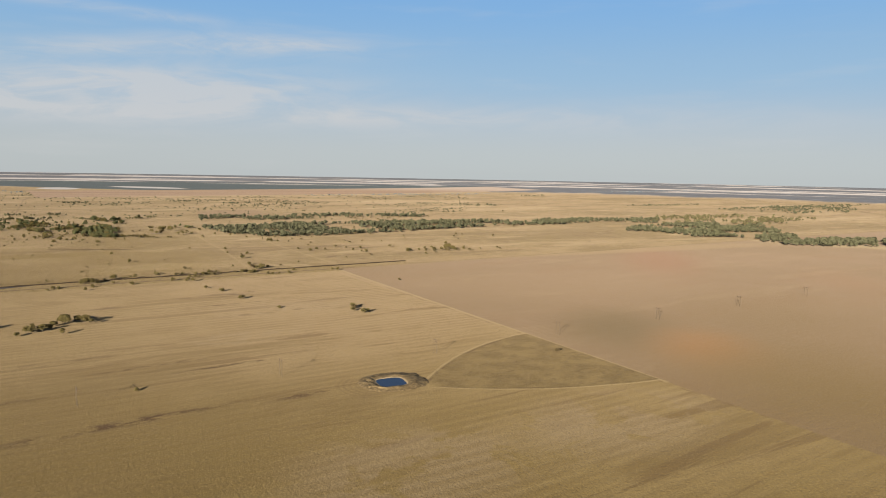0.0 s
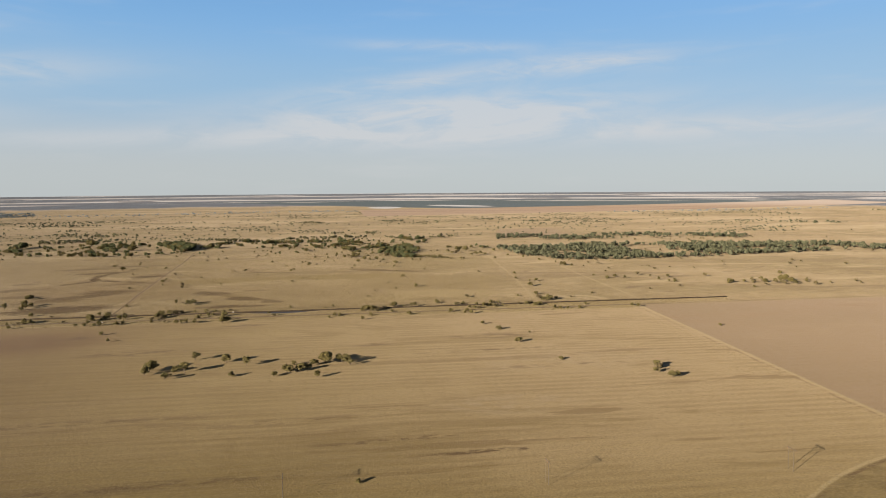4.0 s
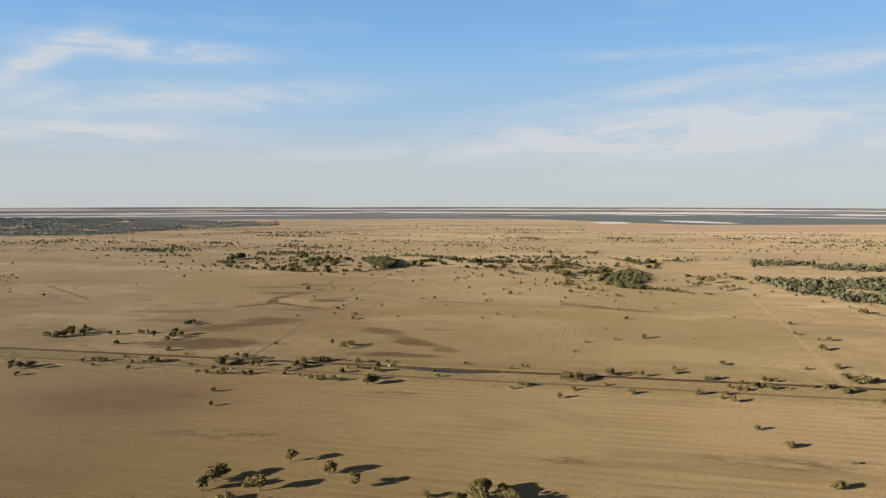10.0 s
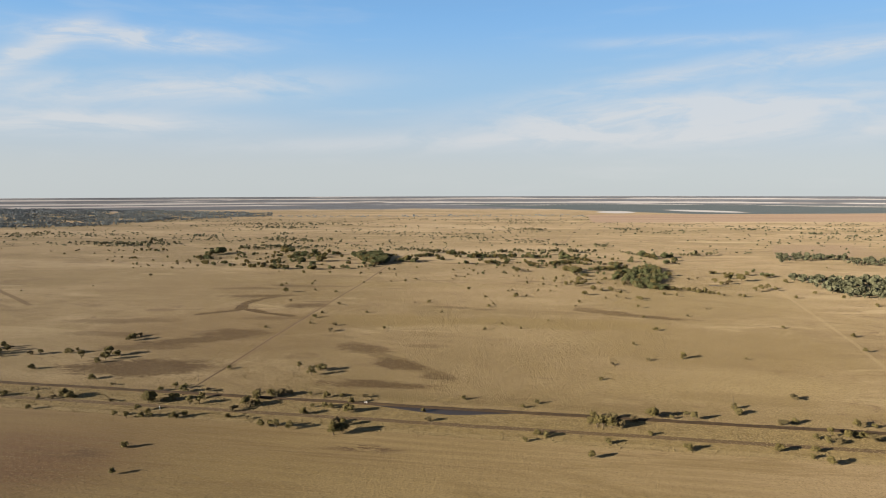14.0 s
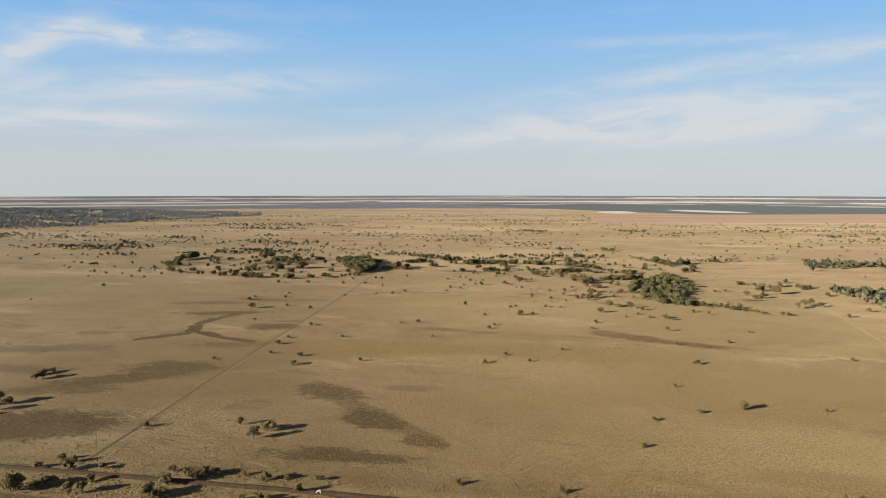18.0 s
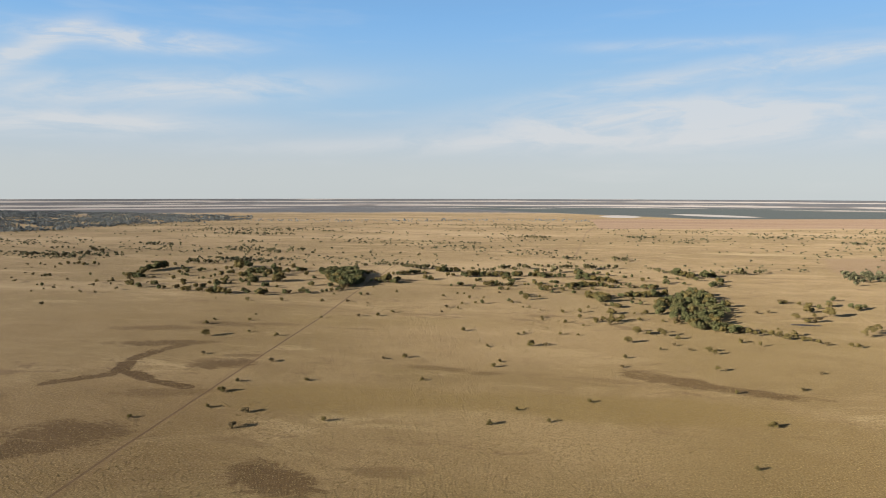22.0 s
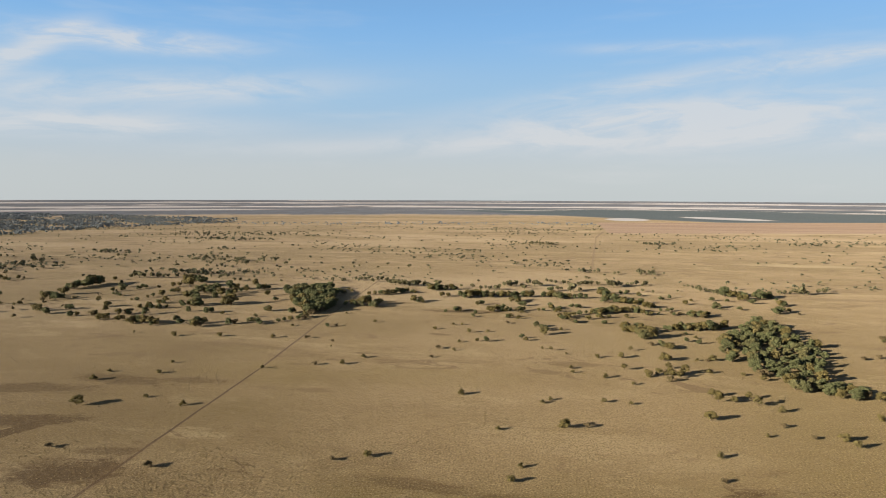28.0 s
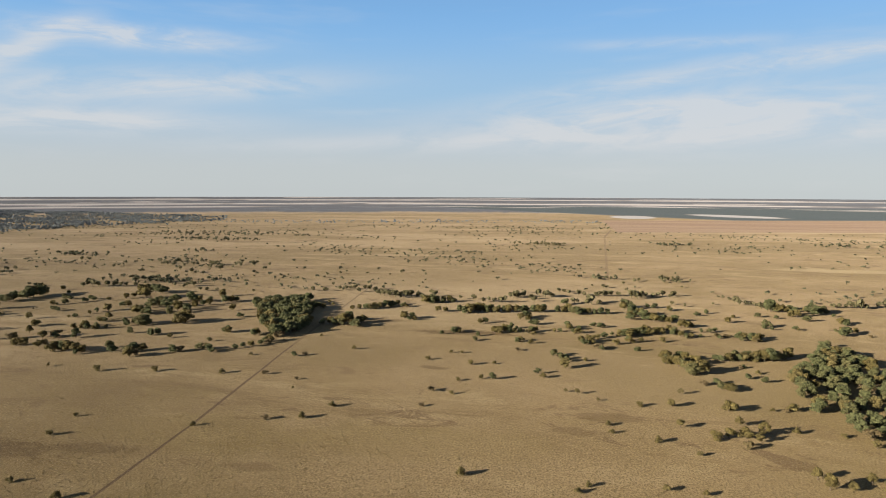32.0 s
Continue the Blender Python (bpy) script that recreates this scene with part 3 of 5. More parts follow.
WHITE = plain("white_paint", (0.68, 0.68, 0.66), (0.78, 0.78, 0.76), 1.5, 0.5, 0.0, "object")
RED = plain("red_reflector", (0.4, 0.03, 0.02), (0.5, 0.04, 0.03), 5.0, 0.3, 0.0, "object")
STUBBLE = plain("stubble_stalks", (0.080, 0.060, 0.026), (0.125, 0.094, 0.044), 0.3, 0.95)
TIMBER = plain("weathered_timber", (0.05, 0.04, 0.03), (0.09, 0.07, 0.05), 3.0, 0.9, 0.01, "object")
STEEL = plain("dull_steel", (0.30, 0.30, 0.30), (0.42, 0.42, 0.41), 3.0, 0.5, 0.0, "object")
PORCELAIN = plain("brown_porcelain", (0.10, 0.05, 0.03), (0.14, 0.07, 0.04), 5.0, 0.25, 0.0, "object")
def water_material(name, colour, rough, spec):
    m, tree, bsdf = material(name, rough, spec)
    x, y, z = axes(tree)
    g = grain(vec(x, y, 0.0), 1.2, 3.0)
    tree.links.new(mix(g, colour, [c * 1.3 for c in colour]).out, bsdf.inputs["Base Color"])
    bump(tree, bsdf, g, 0.03, 0.4)
    return m


WATER = water_material("dam_water", (0.008, 0.011, 0.026), 0.1, 0.14)
MUDDY = water_material("muddy_water", (0.030, 0.023, 0.019), 0.4, 0.08)

# ---- helpers for meshes ----


def swell(x, y):
    """Height of the plain: level, then lifted along the camera's sight lines to fit the horizon."""
    r = np.hypot(np.asarray(x, float) - CX, np.asarray(y, float) - CY)
    q = np.clip((r - FLAT) * 0.954 / (RIM - FLAT), 0, 0.954)
    deep = FLAT - 2600.0 * np.log(1 - q)
    z = np.where(r > FLAT, 86.0 - np.minimum(r, RIM) * 86.0 / deep, 0.0)
    return z - np.maximum(r - RIM, 0) * 0.5


def mesh_of(name, verts, faces, mat=None, smooth=False):
    me = bpy.data.meshes.new(name)
    verts = np.asarray(verts, np.float32).reshape(-1, 3)
    faces = np.asarray(faces, np.int32)
    n = faces.shape[1]
    me.vertices.add(len(verts))
    me.vertices.foreach_set("co", verts.ravel())
    me.loops.add(faces.size)
    me.loops.foreach_set("vertex_index", faces.ravel())
    me.polygons.add(len(faces))
    me.polygons.foreach_set("loop_start", np.arange(len(faces), dtype=np.int32) * n)
    me.polygons.foreach_set("use_smooth", np.full(len(faces), smooth))
    me.update(calc_edges=True)
    if mat:
        me.materials.append(mat)
    return me


def part(name, data, parent, label=""):
    ob = new(name, data)
    ob.parent = parent
    return tagged(ob, label)


def cards(centres, normals, sizes, rng):
    """A small bent leaf spray (two triangles) at every centre, facing about its normal."""
    n = len(centres)
    side = np.cross(normals, rng.normal(size=(n, 3)))
    side /= np.linalg.norm(side, axis=1, keepdims=True) + 1e-9
    up = np.cross(normals, side)
    s = sizes[:, None]
    k = rng.uniform(0.6, 1.3, (n, 4, 1))
    a = centres - side * s * k[:, 0]
    b = centres - up * s * k[:, 1] * 0.8 + normals * s * 0.2
    c = centres + side * s * k[:, 2]
    d = centres + up * s * k[:, 3] * 0.8 - normals * s * 0.15
    return np.stack([a, b, c, d], 1).reshape(-1, 3), np.arange(4 * n).reshape(-1, 4)


def unit(v):
    return v / (np.linalg.norm(v, axis=1, keepdims=True) + 1e-9)


def crown_mesh(name, rng, height, low, radius, clumps, per, mat, size=0.28, gap=1.0):
    """Leaf sprays on many overlapping clumps between low and height."""
    P, N, Z = [], [], []
    per = int(per * 1.4)
    for i in range(clumps):
        a, f = rng.uniform(0, 2 * math.pi), rng.uniform(0, 1)
        zc = low + (height - low) * (0.14 + 0.7 * f)
        reach = radius * (1 - 0.7 * abs(f - 0.35)) * rng.uniform(0.2, 0.85) * gap
        c = np.array([math.cos(a) * reach, math.sin(a) * reach, zc])
        rr = radius * rng.uniform(0.24, 0.46)
        d = unit(rng.normal(size=(per, 3)))
        d[:, 2] = np.where(rng.random(per) < 0.3, -abs(d[:, 2]) * 0.6, abs(d[:, 2]))
        d = unit(d)
        shell = rr * rng.uniform(0.5, 1.15, (per, 1))
        P.append(c + d * shell * np.array([1, 1, 0.78]))
        N.append(unit(d + rng.normal(size=(per, 3)) * 0.6))
        Z.append(size * 0.82 * rng.uniform(0.6, 1.35, per))
    P = np.concatenate(P)
    P[:, 2] = np.maximum(P[:, 2], low * 0.9 + 0.05)
    v, f = cards(P, np.concatenate(N), np.concatenate(Z), rng)
    return mesh_of(name, v, f, mat)


def tube(path, radii, sides=6):
    V, F = [], []
    path = [Vector(p) for p in path]
    for i, p in enumerate(path):
        d = (path[min(i + 1, len(path) - 1)] - path[max(i - 1, 0)]).normalized()
        u = d.cross(Vector((0.3, 1, 0.1))).normalized()
        w = d.cross(u)
        for k in range(sides):
            a = 2 * math.pi * k / sides
            V.append(p + (u * math.cos(a) + w * math.sin(a)) * radii[i])
    for i in range(len(path) - 1):
        for k in range(sides):
            j = (k + 1) % sides
            F.append((i * sides + k, i * sides + j, (i + 1) * sides + j, (i + 1) * sides + k))
    return V, F


def trunk_mesh(name, rng, height, low, radius, thick):
    V, F = [], []
    lean = rng.uniform(-0.15, 0.15, 2)
    fork = max(low * 0.9, 0.5)
    runs = [([(0, 0, -0.15), (lean[0] * 0.3, lean[1] * 0.3, fork * 0.5), (lean[0], lean[1], fork)], [thick * 1.35, thick, thick * 0.85])]
    for i in range(4):
        a = i * 1.57 + rng.uniform(-0.5, 0.5)
        r = radius * rng.uniform(0.35, 0.65)
        top = low + (height - low) * rng.uniform(0.4, 0.75)
        runs.append(([(lean[0], lean[1], fork * 0.95), (math.cos(a) * r * 0.5, math.sin(a) * r * 0.5, (fork + top) * 0.5), (math.cos(a) * r, math.sin(a) * r, top)], [thick * 0.6, thick * 0.4, thick * 0.15]))
    for path, radii in runs:
        v, f = tube(path, radii)
        F += [tuple(k + len(V) for k in q) for q in f]
        V += v
    return mesh_of(name, [tuple(v) for v in V], F, BARK, True)


# ---- the plain ----
radii = np.concatenate([np.linspace(0, 1000, 41), np.linspace(1040, 2000, 25), np.linspace(2050, RIM, 48), [RIM + 30, RIM + 120, RIM + 400]])
turns = 240
_v = [(CX, CY, 0.0)]
for r in radii[1:]:
    a = np.arange(turns) * 2 * math.pi / turns
    xs, ys = CX + r * np.sin(a), CY + r * np.cos(a)
    _v += list(zip(xs, ys, swell(xs, ys)))
me = bpy.data.meshes.new("ground")
_f = [(0, 1 + (k + 1) % turns, 1 + k) for k in range(turns)]
for i in range(len(radii) - 2):
    o = 1 + i * turns
    _f += [(o + k, o + (k + 1) % turns, o + turns + (k + 1) % turns, o + turns + k) for k in range(turns)]
me.from_pydata([tuple(map(float, p)) for p in _v], [], _f)
bm = bmesh.new()
bm.from_mesh(me)
bmesh.ops.bisect_plane(bm, geom=bm.verts[:] + bm.edges[:] + bm.faces[:], dist=1e-4, plane_co=(0, 545, 0), plane_no=(0, 1, 0))
for f in bm.faces:
    c = f.calc_center_median()
    f.smooth = True
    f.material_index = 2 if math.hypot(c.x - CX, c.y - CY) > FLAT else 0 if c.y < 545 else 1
bm.to_mesh(me)
bm.free()
for m in GROUND:
    me.materials.append(m)
tagged(new("ground", me), "wide dry grass plain with stubble and bare red soil", "ground", kind="structure")


def ribbon(name, x0, x1, profile, step, mat, seed, label, category, yw=0.5):
    """An earth bank along x: profile is (offset, height) across it."""
    rng = np.random.default_rng(seed)
    xs = np.arange(x0, x1 + step, step)
    V, F, n = [], [], len(profile)
    sway = np.cumsum(rng.normal(0, 0.1, len(xs)))
    sway -= np.linspace(0, sway[-1], len(xs))
    for i, x in enumerate(xs):
        k = rng.uniform(0.75, 1.2)
        for j, (o, h) in enumerate(profile):
            y = o + sway[i] * yw + rng.normal(0, 0.06)
            V.append((x, y, (h * k if h > 0 else h) + float(swell(x, y))))
        if i:
            F += [((i - 1) * n + j, i * n + j, i * n + j + 1, (i - 1) * n + j + 1) for j in range(n - 1)]
    return tagged(new(name, mesh_of(name, V, F, mat, True)), label, category, kind="structure")


ribbon("earth_bank", -1500, 330, [(560.2 - 1.5, -0.1), (560.2 - 0.8, 0.45), (560.2, 0.75), (560.2 + 0.7, 0.5), (560.2 + 1.5, -0.1)], 4.0, BANK, 3,
       "long low bank of dark bare earth along the road reserve", "earth bank")


def ring_mesh(name, rings, mat, closed=False):
    """Loops of equal count joined one to the next."""
    n = len(rings[0])
    V = [p for r in rings for p in r]
    F = [(i * n + k, i * n + (k + 1) % n, (i + 1) * n + (k + 1) % n, (i + 1) * n + k) for i in range(len(rings) - 1) for k in range(n)]
    me = bpy.data.meshes.new(name)
    if closed:
        F.append(tuple(range((len(rings) - 1) * n, len(rings) * n)))
    me.from_pydata(V, [], F)
    me.polygons.foreach_set("use_smooth", np.full(len(F), not closed))
    me.materials.append(mat)
    return me


def farm_dam(cx, cy, turn):
    rng = np.random.default_rng(8)
    n = 40
    dam = tagged(new("farm_dam"), "small square farm dam with dark blue water and scraped clay banks", "dam")

    def loop(rx, ry, z, rough, power=0.55):
        pts = []
        for k in range(n):
            a = 2 * math.pi * k / n
            c, s = math.cos(a), math.sin(a)
            u = math.copysign(abs(c) ** power, c) * rx
            w = math.copysign(abs(s) ** power, s) * ry
            j = 1 + rng.normal(0, rough)
            t = radians(turn)
            pts.append((cx + (u * math.cos(t) - w * math.sin(t)) * j, cy + (u * math.sin(t) + w * math.cos(t)) * j, z + rng.normal(0, rough * 3)))
        return pts
    n = 72
    rings = []
    for k, (rx, ry, z, ox) in enumerate(((14.6, 12.6, -0.06, 1.8), (13.8, 11.9, 0.14, 1.6), (12.9, 11.2, 0.42, 1.4), (11.9, 10.4, 0.40, 1.1), (11.0, 9.8, 0.66, 0.9), (10.0, 8.9, 0.62, 0.6), (9.0, 8.1, 0.85, 0.4), (7.7, 7.2, 0.72, 0.1), (6.4, 6.1, 0.42, 0.0))):
        ring = loop(rx, ry, 0, 0.0, 0.85 if k < 6 else 0.6)
        rough = 0.0 if k in (0, 8) else 0.2
        ring = [(x + ox * 0.8, y + ox * 0.35, z + noise.noise(Vector((x * 0.45, y * 0.45, 2.0))) * rough * 2.2 + noise.noise(Vector((x * 1.1, y * 1.1, 5.0))) * rough) for x, y, _ in ring]
        rings.append(ring)
    part("bank", ring_mesh("bank", rings, CLAY), dam, "lumpy scraped clay bank")
    n = 40
    part("shore", ring_mesh("shore", [loop(6.6, 6.3, 0.46, 0.004), loop(5.2, 4.9, 0.14, 0.004)], SILT), dam, "pale silt rim")
    part("water", ring_mesh("water", [loop(5.9, 5.6, 0.262, 0), loop(4.5, 4.3, 0.262, 0)], WATER, True), dam, "still dark blue water")
    return dam


farm_dam(132.0, 232.5, -10)


def pool(name, pts, z, label):
    me = bpy.data.meshes.new(name)
    me.from_pydata([(x, y, z) for x, y in pts], [], [tuple(range(len(pts)))])
    me.materials.append(MUDDY)
    return tagged(new(name, me), label, "puddle", kind="structure")


pool("water_pool", [(166, 940), (174, 937.5), (185, 938.5), (186, 942), (176, 944), (168, 943)], 0.05, "small muddy waterhole under the creek trees")
pool("water_pool", [(-36, 559.0), (-24, 556.0), (-12, 553.4), (-2, 552.2), (6, 553.6), (16, 556.4), (26, 559.0)], 0.05, "shallow dark puddle beside the earth bank")

# ---- trees ----
TREES = {}


def make_tree(key, name, seed, height, low, radius, clumps, per, leaf, size, gap, thick, label):
    """A model under the ground of its first place; its copies share the meshes."""
    rng = np.random.default_rng(seed)
    tree = tagged(new(name), label, "tree" if name != "shrub" else "shrub")
    part("trunk", trunk_mesh("trunk", rng, height, low, radius, thick), tree)
    part("crown", crown_mesh("crown", rng, height, low, radius, clumps, per, leaf, size, gap), tree)
    TREES.setdefault(key, []).append(tree)


for i in range(4):
    make_tree("round", "paddock_tree", 20 + i, 5.0, 1.0, 2.7, 13, 150, LEAF_OLIVE, 0.27, 1.0, 0.19, "rounded olive-green tree with a short trunk in dry grass")
    make_tree("belt", "creekside_tree", 100 + i, 5.0, 0.7, 2.8, 14, 150, LEAF_GREEN if i % 2 else LEAF_OLIVE, 0.28, 1.05, 0.19, "spreading olive-green tree beside the dry creek")
    make_tree("open", "gum_tree", 40 + i, 6.0, 1.3, 2.6, 11, 140, LEAF_OLIVE, 0.25, 1.15, 0.17, "open-crowned gum tree with bare forked limbs")
    make_tree("bush", "shrub", 60 + i, 3.0, 0.15, 2.1, 9, 130, LEAF_DRY if i == 0 else LEAF_OLIVE, 0.22, 1.0, 0.12, "low spreading shrub of dull olive leaves")
    make_tree("dense", "creek_tree", 80 + i, 7.0, 0.5, 3.4, 20, 170, LEAF_GREEN, 0.32, 1.0, 0.24, "dense dark green tree in a creek-side grove")
FULL = {"round": 5.0, "open": 6.0, "bush": 3.0, "dense": 7.0, "belt": 5.0}
used = set()
trng = random.Random(5)


def plant(kind, x, y, height, group):
    model = TREES[kind][trng.randrange(4)]
    s = height / FULL[kind] * (1.26 - 0.045 * min(height, 6.0))
    wide = s * trng.uniform(0.95, 1.3)
    m = pose(x, y, float(swell(x, y)) - 0.02, 0, 0, trng.uniform(0, 360)) @ Matrix.Diagonal((wide, wide, s, 1))
    if model in used:
        ob = copy_thing(model, m @ Matrix.Diagonal((*[1 / k for k in model.scale], 1)))
    else:
        used.add(model)
        model.matrix_basis = m
        ob = model
    return tagged(ob, group=group)


def stand(group, kinds, places):
    """Single trees: x, y and height."""
    for x, y, h in places:
        kind = trng.choice(kinds)
        if h < 2.3 and kind != "bush" and trng.random() < 0.8:
            kind = "bush"
        if h > 4.2 and kind == "bush":
            kind = "round"
        plant(kind, x, y, h, group)
        if y > 980 and h > 2.6 and trng.random() < 0.6:
            a, d = trng.uniform(0, 6.28), trng.uniform(2.5, 5.5)
            plant(trng.choice(kinds), x + d * math.cos(a), y + d * math.sin(a), h * trng.uniform(0.55, 0.9), group)


stand("trees of the stubble field", ('round', 'round', 'round', 'open'), [
    (226, 235, 1.6), (43, 273, 1.3), (185, 360, 2.9), (188, 361, 2.5), (181, 368, 2.6), (186, 376, 2.2), (186, 378, 3.1), (27, 387, 3.0),
    (7, 392, 2.1), (8, 394, 1.7), (-41, 394, 3.4), (-12, 395, 2.2), (14, 397, 3.5), (12, 399, 3.5), (-41, 399, 2.2), (19, 399, 3.6),
    (146, 399, 1.4), (21, 401, 3.1), (23, 402, 2.3), (-52, 403, 4.4), (42, 406, 2.8), (-35, 406, 4.9), (-40, 409, 2.2), (24, 409, 2.8),
    (40, 410, 4.7), (-52, 410, 4.9), (26, 411, 1.9), (15, 411, 1.9), (30, 412, 5.6), (38, 412, 4.2), (-51, 413, 5.0), (-8, 414, 4.6),
])
stand("trees of the stubble field", ('round', 'round', 'round', 'open'), [
    (30, 416, 4.8), (36, 418, 2.9), (-19, 422, 4.0), (-35, 429, 4.3), (134, 439, 2.7), (136, 440, 2.4), (268, 461, 1.3), (147, 461, 1.3),
    (132, 474, 2.1), (-93, 480, 1.9), (125, 491, 2.0), (-103, 500, 1.9), (51, 519, 2.4), (-38, 524, 4.8), (-36, 527, 3.5), (125, 527, 2.7),
    (-67, 527, 2.6), (-122, 527, 2.4), (-61, 527, 3.0), (-56, 527, 2.9), (-64, 528, 2.3), (-128, 528, 1.9), (-114, 529, 3.1), (-117, 529, 1.7),
    (-167, 529, 1.9), (-104, 530, 2.1), (29, 530, 1.3),
])
stand("trees of the road reserve", ('bush', 'round', 'bush'), [
    (121, 532, 1.3), (83, 532, 2.0), (247, 532, 2.5), (-190, 532, 1.3), (57, 533, 1.7), (-101, 533, 1.9), (-84, 534, 1.4), (-38, 534, 2.6),
    (204, 534, 1.8), (-76, 534, 1.3), (-123, 535, 2.5), (196, 535, 1.4), (112, 536, 2.4), (-41, 536, 2.0), (191, 536, 1.4), (36, 536, 1.7),
    (245, 537, 1.8), (33, 537, 1.7), (187, 537, 1.8), (124, 538, 1.6), (-202, 539, 2.0), (-86, 542, 2.2), (-194, 542, 2.0), (-174, 542, 1.5),
    (-168, 543, 1.5), (-191, 543, 2.0), (-198, 543, 1.5), (-57, 543, 2.1), (-141, 544, 1.3), (-8, 544, 1.7), (72, 544, 1.3), (-125, 545, 4.9),
])
stand("trees of the road reserve", ('bush', 'round', 'bush'), [
    (-161, 545, 2.5), (-165, 546, 3.1), (-107, 546, 3.4), (-125, 547, 3.8), (134, 547, 1.7), (-82, 548, 2.6), (131, 548, 1.7), (-104, 548, 3.0),
    (-119, 548, 1.5), (59, 549, 3.9), (214, 549, 1.5), (-84, 549, 3.3), (56, 549, 4.3), (-41, 549, 2.9), (54, 549, 4.0), (-117, 550, 2.7),
    (62, 550, 3.0), (177, 550, 2.2), (-80, 550, 2.2), (128, 550, 1.7), (147, 551, 2.5), (-57, 552, 1.3), (139, 552, 3.0), (153, 552, 1.7),
    (-186, 552, 1.3), (-49, 552, 1.8), (-52, 553, 1.8), (52, 553, 2.0), (181, 553, 2.2), (134, 554, 3.0), (142, 554, 2.1), (-12, 554, 1.3),
])
stand("trees of the road reserve", ('bush', 'round', 'bush'), [
    (-107, 555, 2.0), (145, 555, 1.7), (-83, 557, 3.4), (172, 557, 2.2), (68, 557, 2.2), (166, 558, 1.5), (-43, 559, 2.1), (175, 559, 2.2),
    (60, 559, 2.2), (53, 560, 1.8), (-119, 561, 2.8), (-130, 561, 1.6), (-76, 562, 2.7), (75, 563, 3.8), (-80, 563, 2.4), (90, 563, 3.1),
    (121, 563, 2.3), (82, 563, 1.3), (-109, 564, 1.6), (-156, 565, 1.3), (-75, 565, 2.8), (74, 565, 2.4), (-56, 565, 2.3), (126, 566, 1.8),
    (149, 566, 1.8), (153, 566, 1.3), (-87, 566, 1.6), (26, 566, 1.3), (-72, 566, 2.0), (147, 567, 2.2), (-50, 567, 1.3), (-64, 567, 1.3),
])
stand("trees of the road reserve", ('bush', 'round', 'bush'), [
    (-122, 567, 1.7), (-40, 568, 1.6), (188, 568, 3.1), (-127, 568, 1.7), (88, 569, 1.3), (193, 571, 3.9), (-172, 572, 2.2), (1, 572, 1.5),
    (31, 572, 1.5), (108, 573, 2.1), (200, 574, 2.3), (188, 577, 3.1), (214, 580, 1.6), (108, 580, 1.9), (-213, 582, 2.3),
])
stand("trees of the pasture", ('round', 'bush', 'open'), [
    (175, 594, 1.4), (-75, 596, 4.5), (135, 596, 2.3), (237, 596, 1.3), (191, 599, 2.4), (-190, 599, 2.4), (-263, 599, 3.8), (-119, 600, 1.5),
    (382, 601, 1.7), (-190, 605, 4.3), (-204, 605, 4.3), (-264, 605, 5.1), (-73, 605, 3.1), (-76, 606, 2.3), (-236, 607, 2.2), (-86, 608, 2.7),
    (-232, 609, 2.5), (428, 611, 3.6), (58, 612, 1.3), (-194, 613, 5.0), (-190, 614, 2.5), (-219, 614, 2.6), (-270, 615, 3.3), (-215, 616, 2.6),
    (324, 617, 1.8), (428, 617, 5.4), (-258, 617, 2.0), (-264, 619, 3.3), (415, 620, 4.5), (446, 622, 2.3), (427, 624, 7.3), (398, 627, 2.7),
])
stand("trees of the pasture", ('round', 'bush', 'open'), [
    (425, 627, 6.4), (410, 627, 3.2), (376, 629, 3.6), (380, 631, 3.2), (392, 631, 2.3), (412, 636, 3.7), (65, 640, 1.3), (199, 644, 3.6),
    (333, 644, 2.3), (328, 645, 2.3), (-206, 646, 2.7), (-205, 649, 3.5), (83, 652, 1.4), (-210, 653, 2.0), (-210, 656, 2.0), (-208, 659, 2.0),
    (325, 659, 2.8), (101, 660, 2.9), (132, 662, 1.3), (207, 673, 1.8), (213, 674, 2.8), (299, 675, 2.9), (342, 675, 2.9), (459, 678, 3.0),
    (283, 678, 2.4), (294, 686, 2.5), (79, 686, 1.3), (198, 690, 2.5), (-101, 692, 2.3), (-145, 695, 1.3), (278, 700, 1.5), (-70, 705, 1.6),
])
stand("trees of the pasture", ('round', 'bush', 'open'), [
    (-104, 709, 1.9), (-122, 712, 1.3), (-8, 713, 1.5), (14, 719, 1.3), (96, 729, 1.9), (207, 729, 2.1), (1, 731, 1.3), (-127, 733, 2.1),
    (30, 747, 1.3), (-128, 749, 1.5), (175, 750, 1.3), (-97, 756, 1.3), (-45, 766, 1.3), (93, 771, 1.5), (284, 779, 2.7), (123, 781, 1.3),
    (-128, 786, 1.9), (275, 789, 4.6), (279, 789, 3.7), (-171, 795, 1.5), (-15, 796, 1.8), (-73, 802, 1.3), (48, 807, 1.3), (-63, 807, 1.9),
    (-13, 807, 1.3), (93, 808, 2.6), (141, 812, 1.3), (277, 814, 2.4), (51, 827, 1.8), (-194, 837, 4.1), (-23, 840, 1.3), (99, 844, 2.7),
])
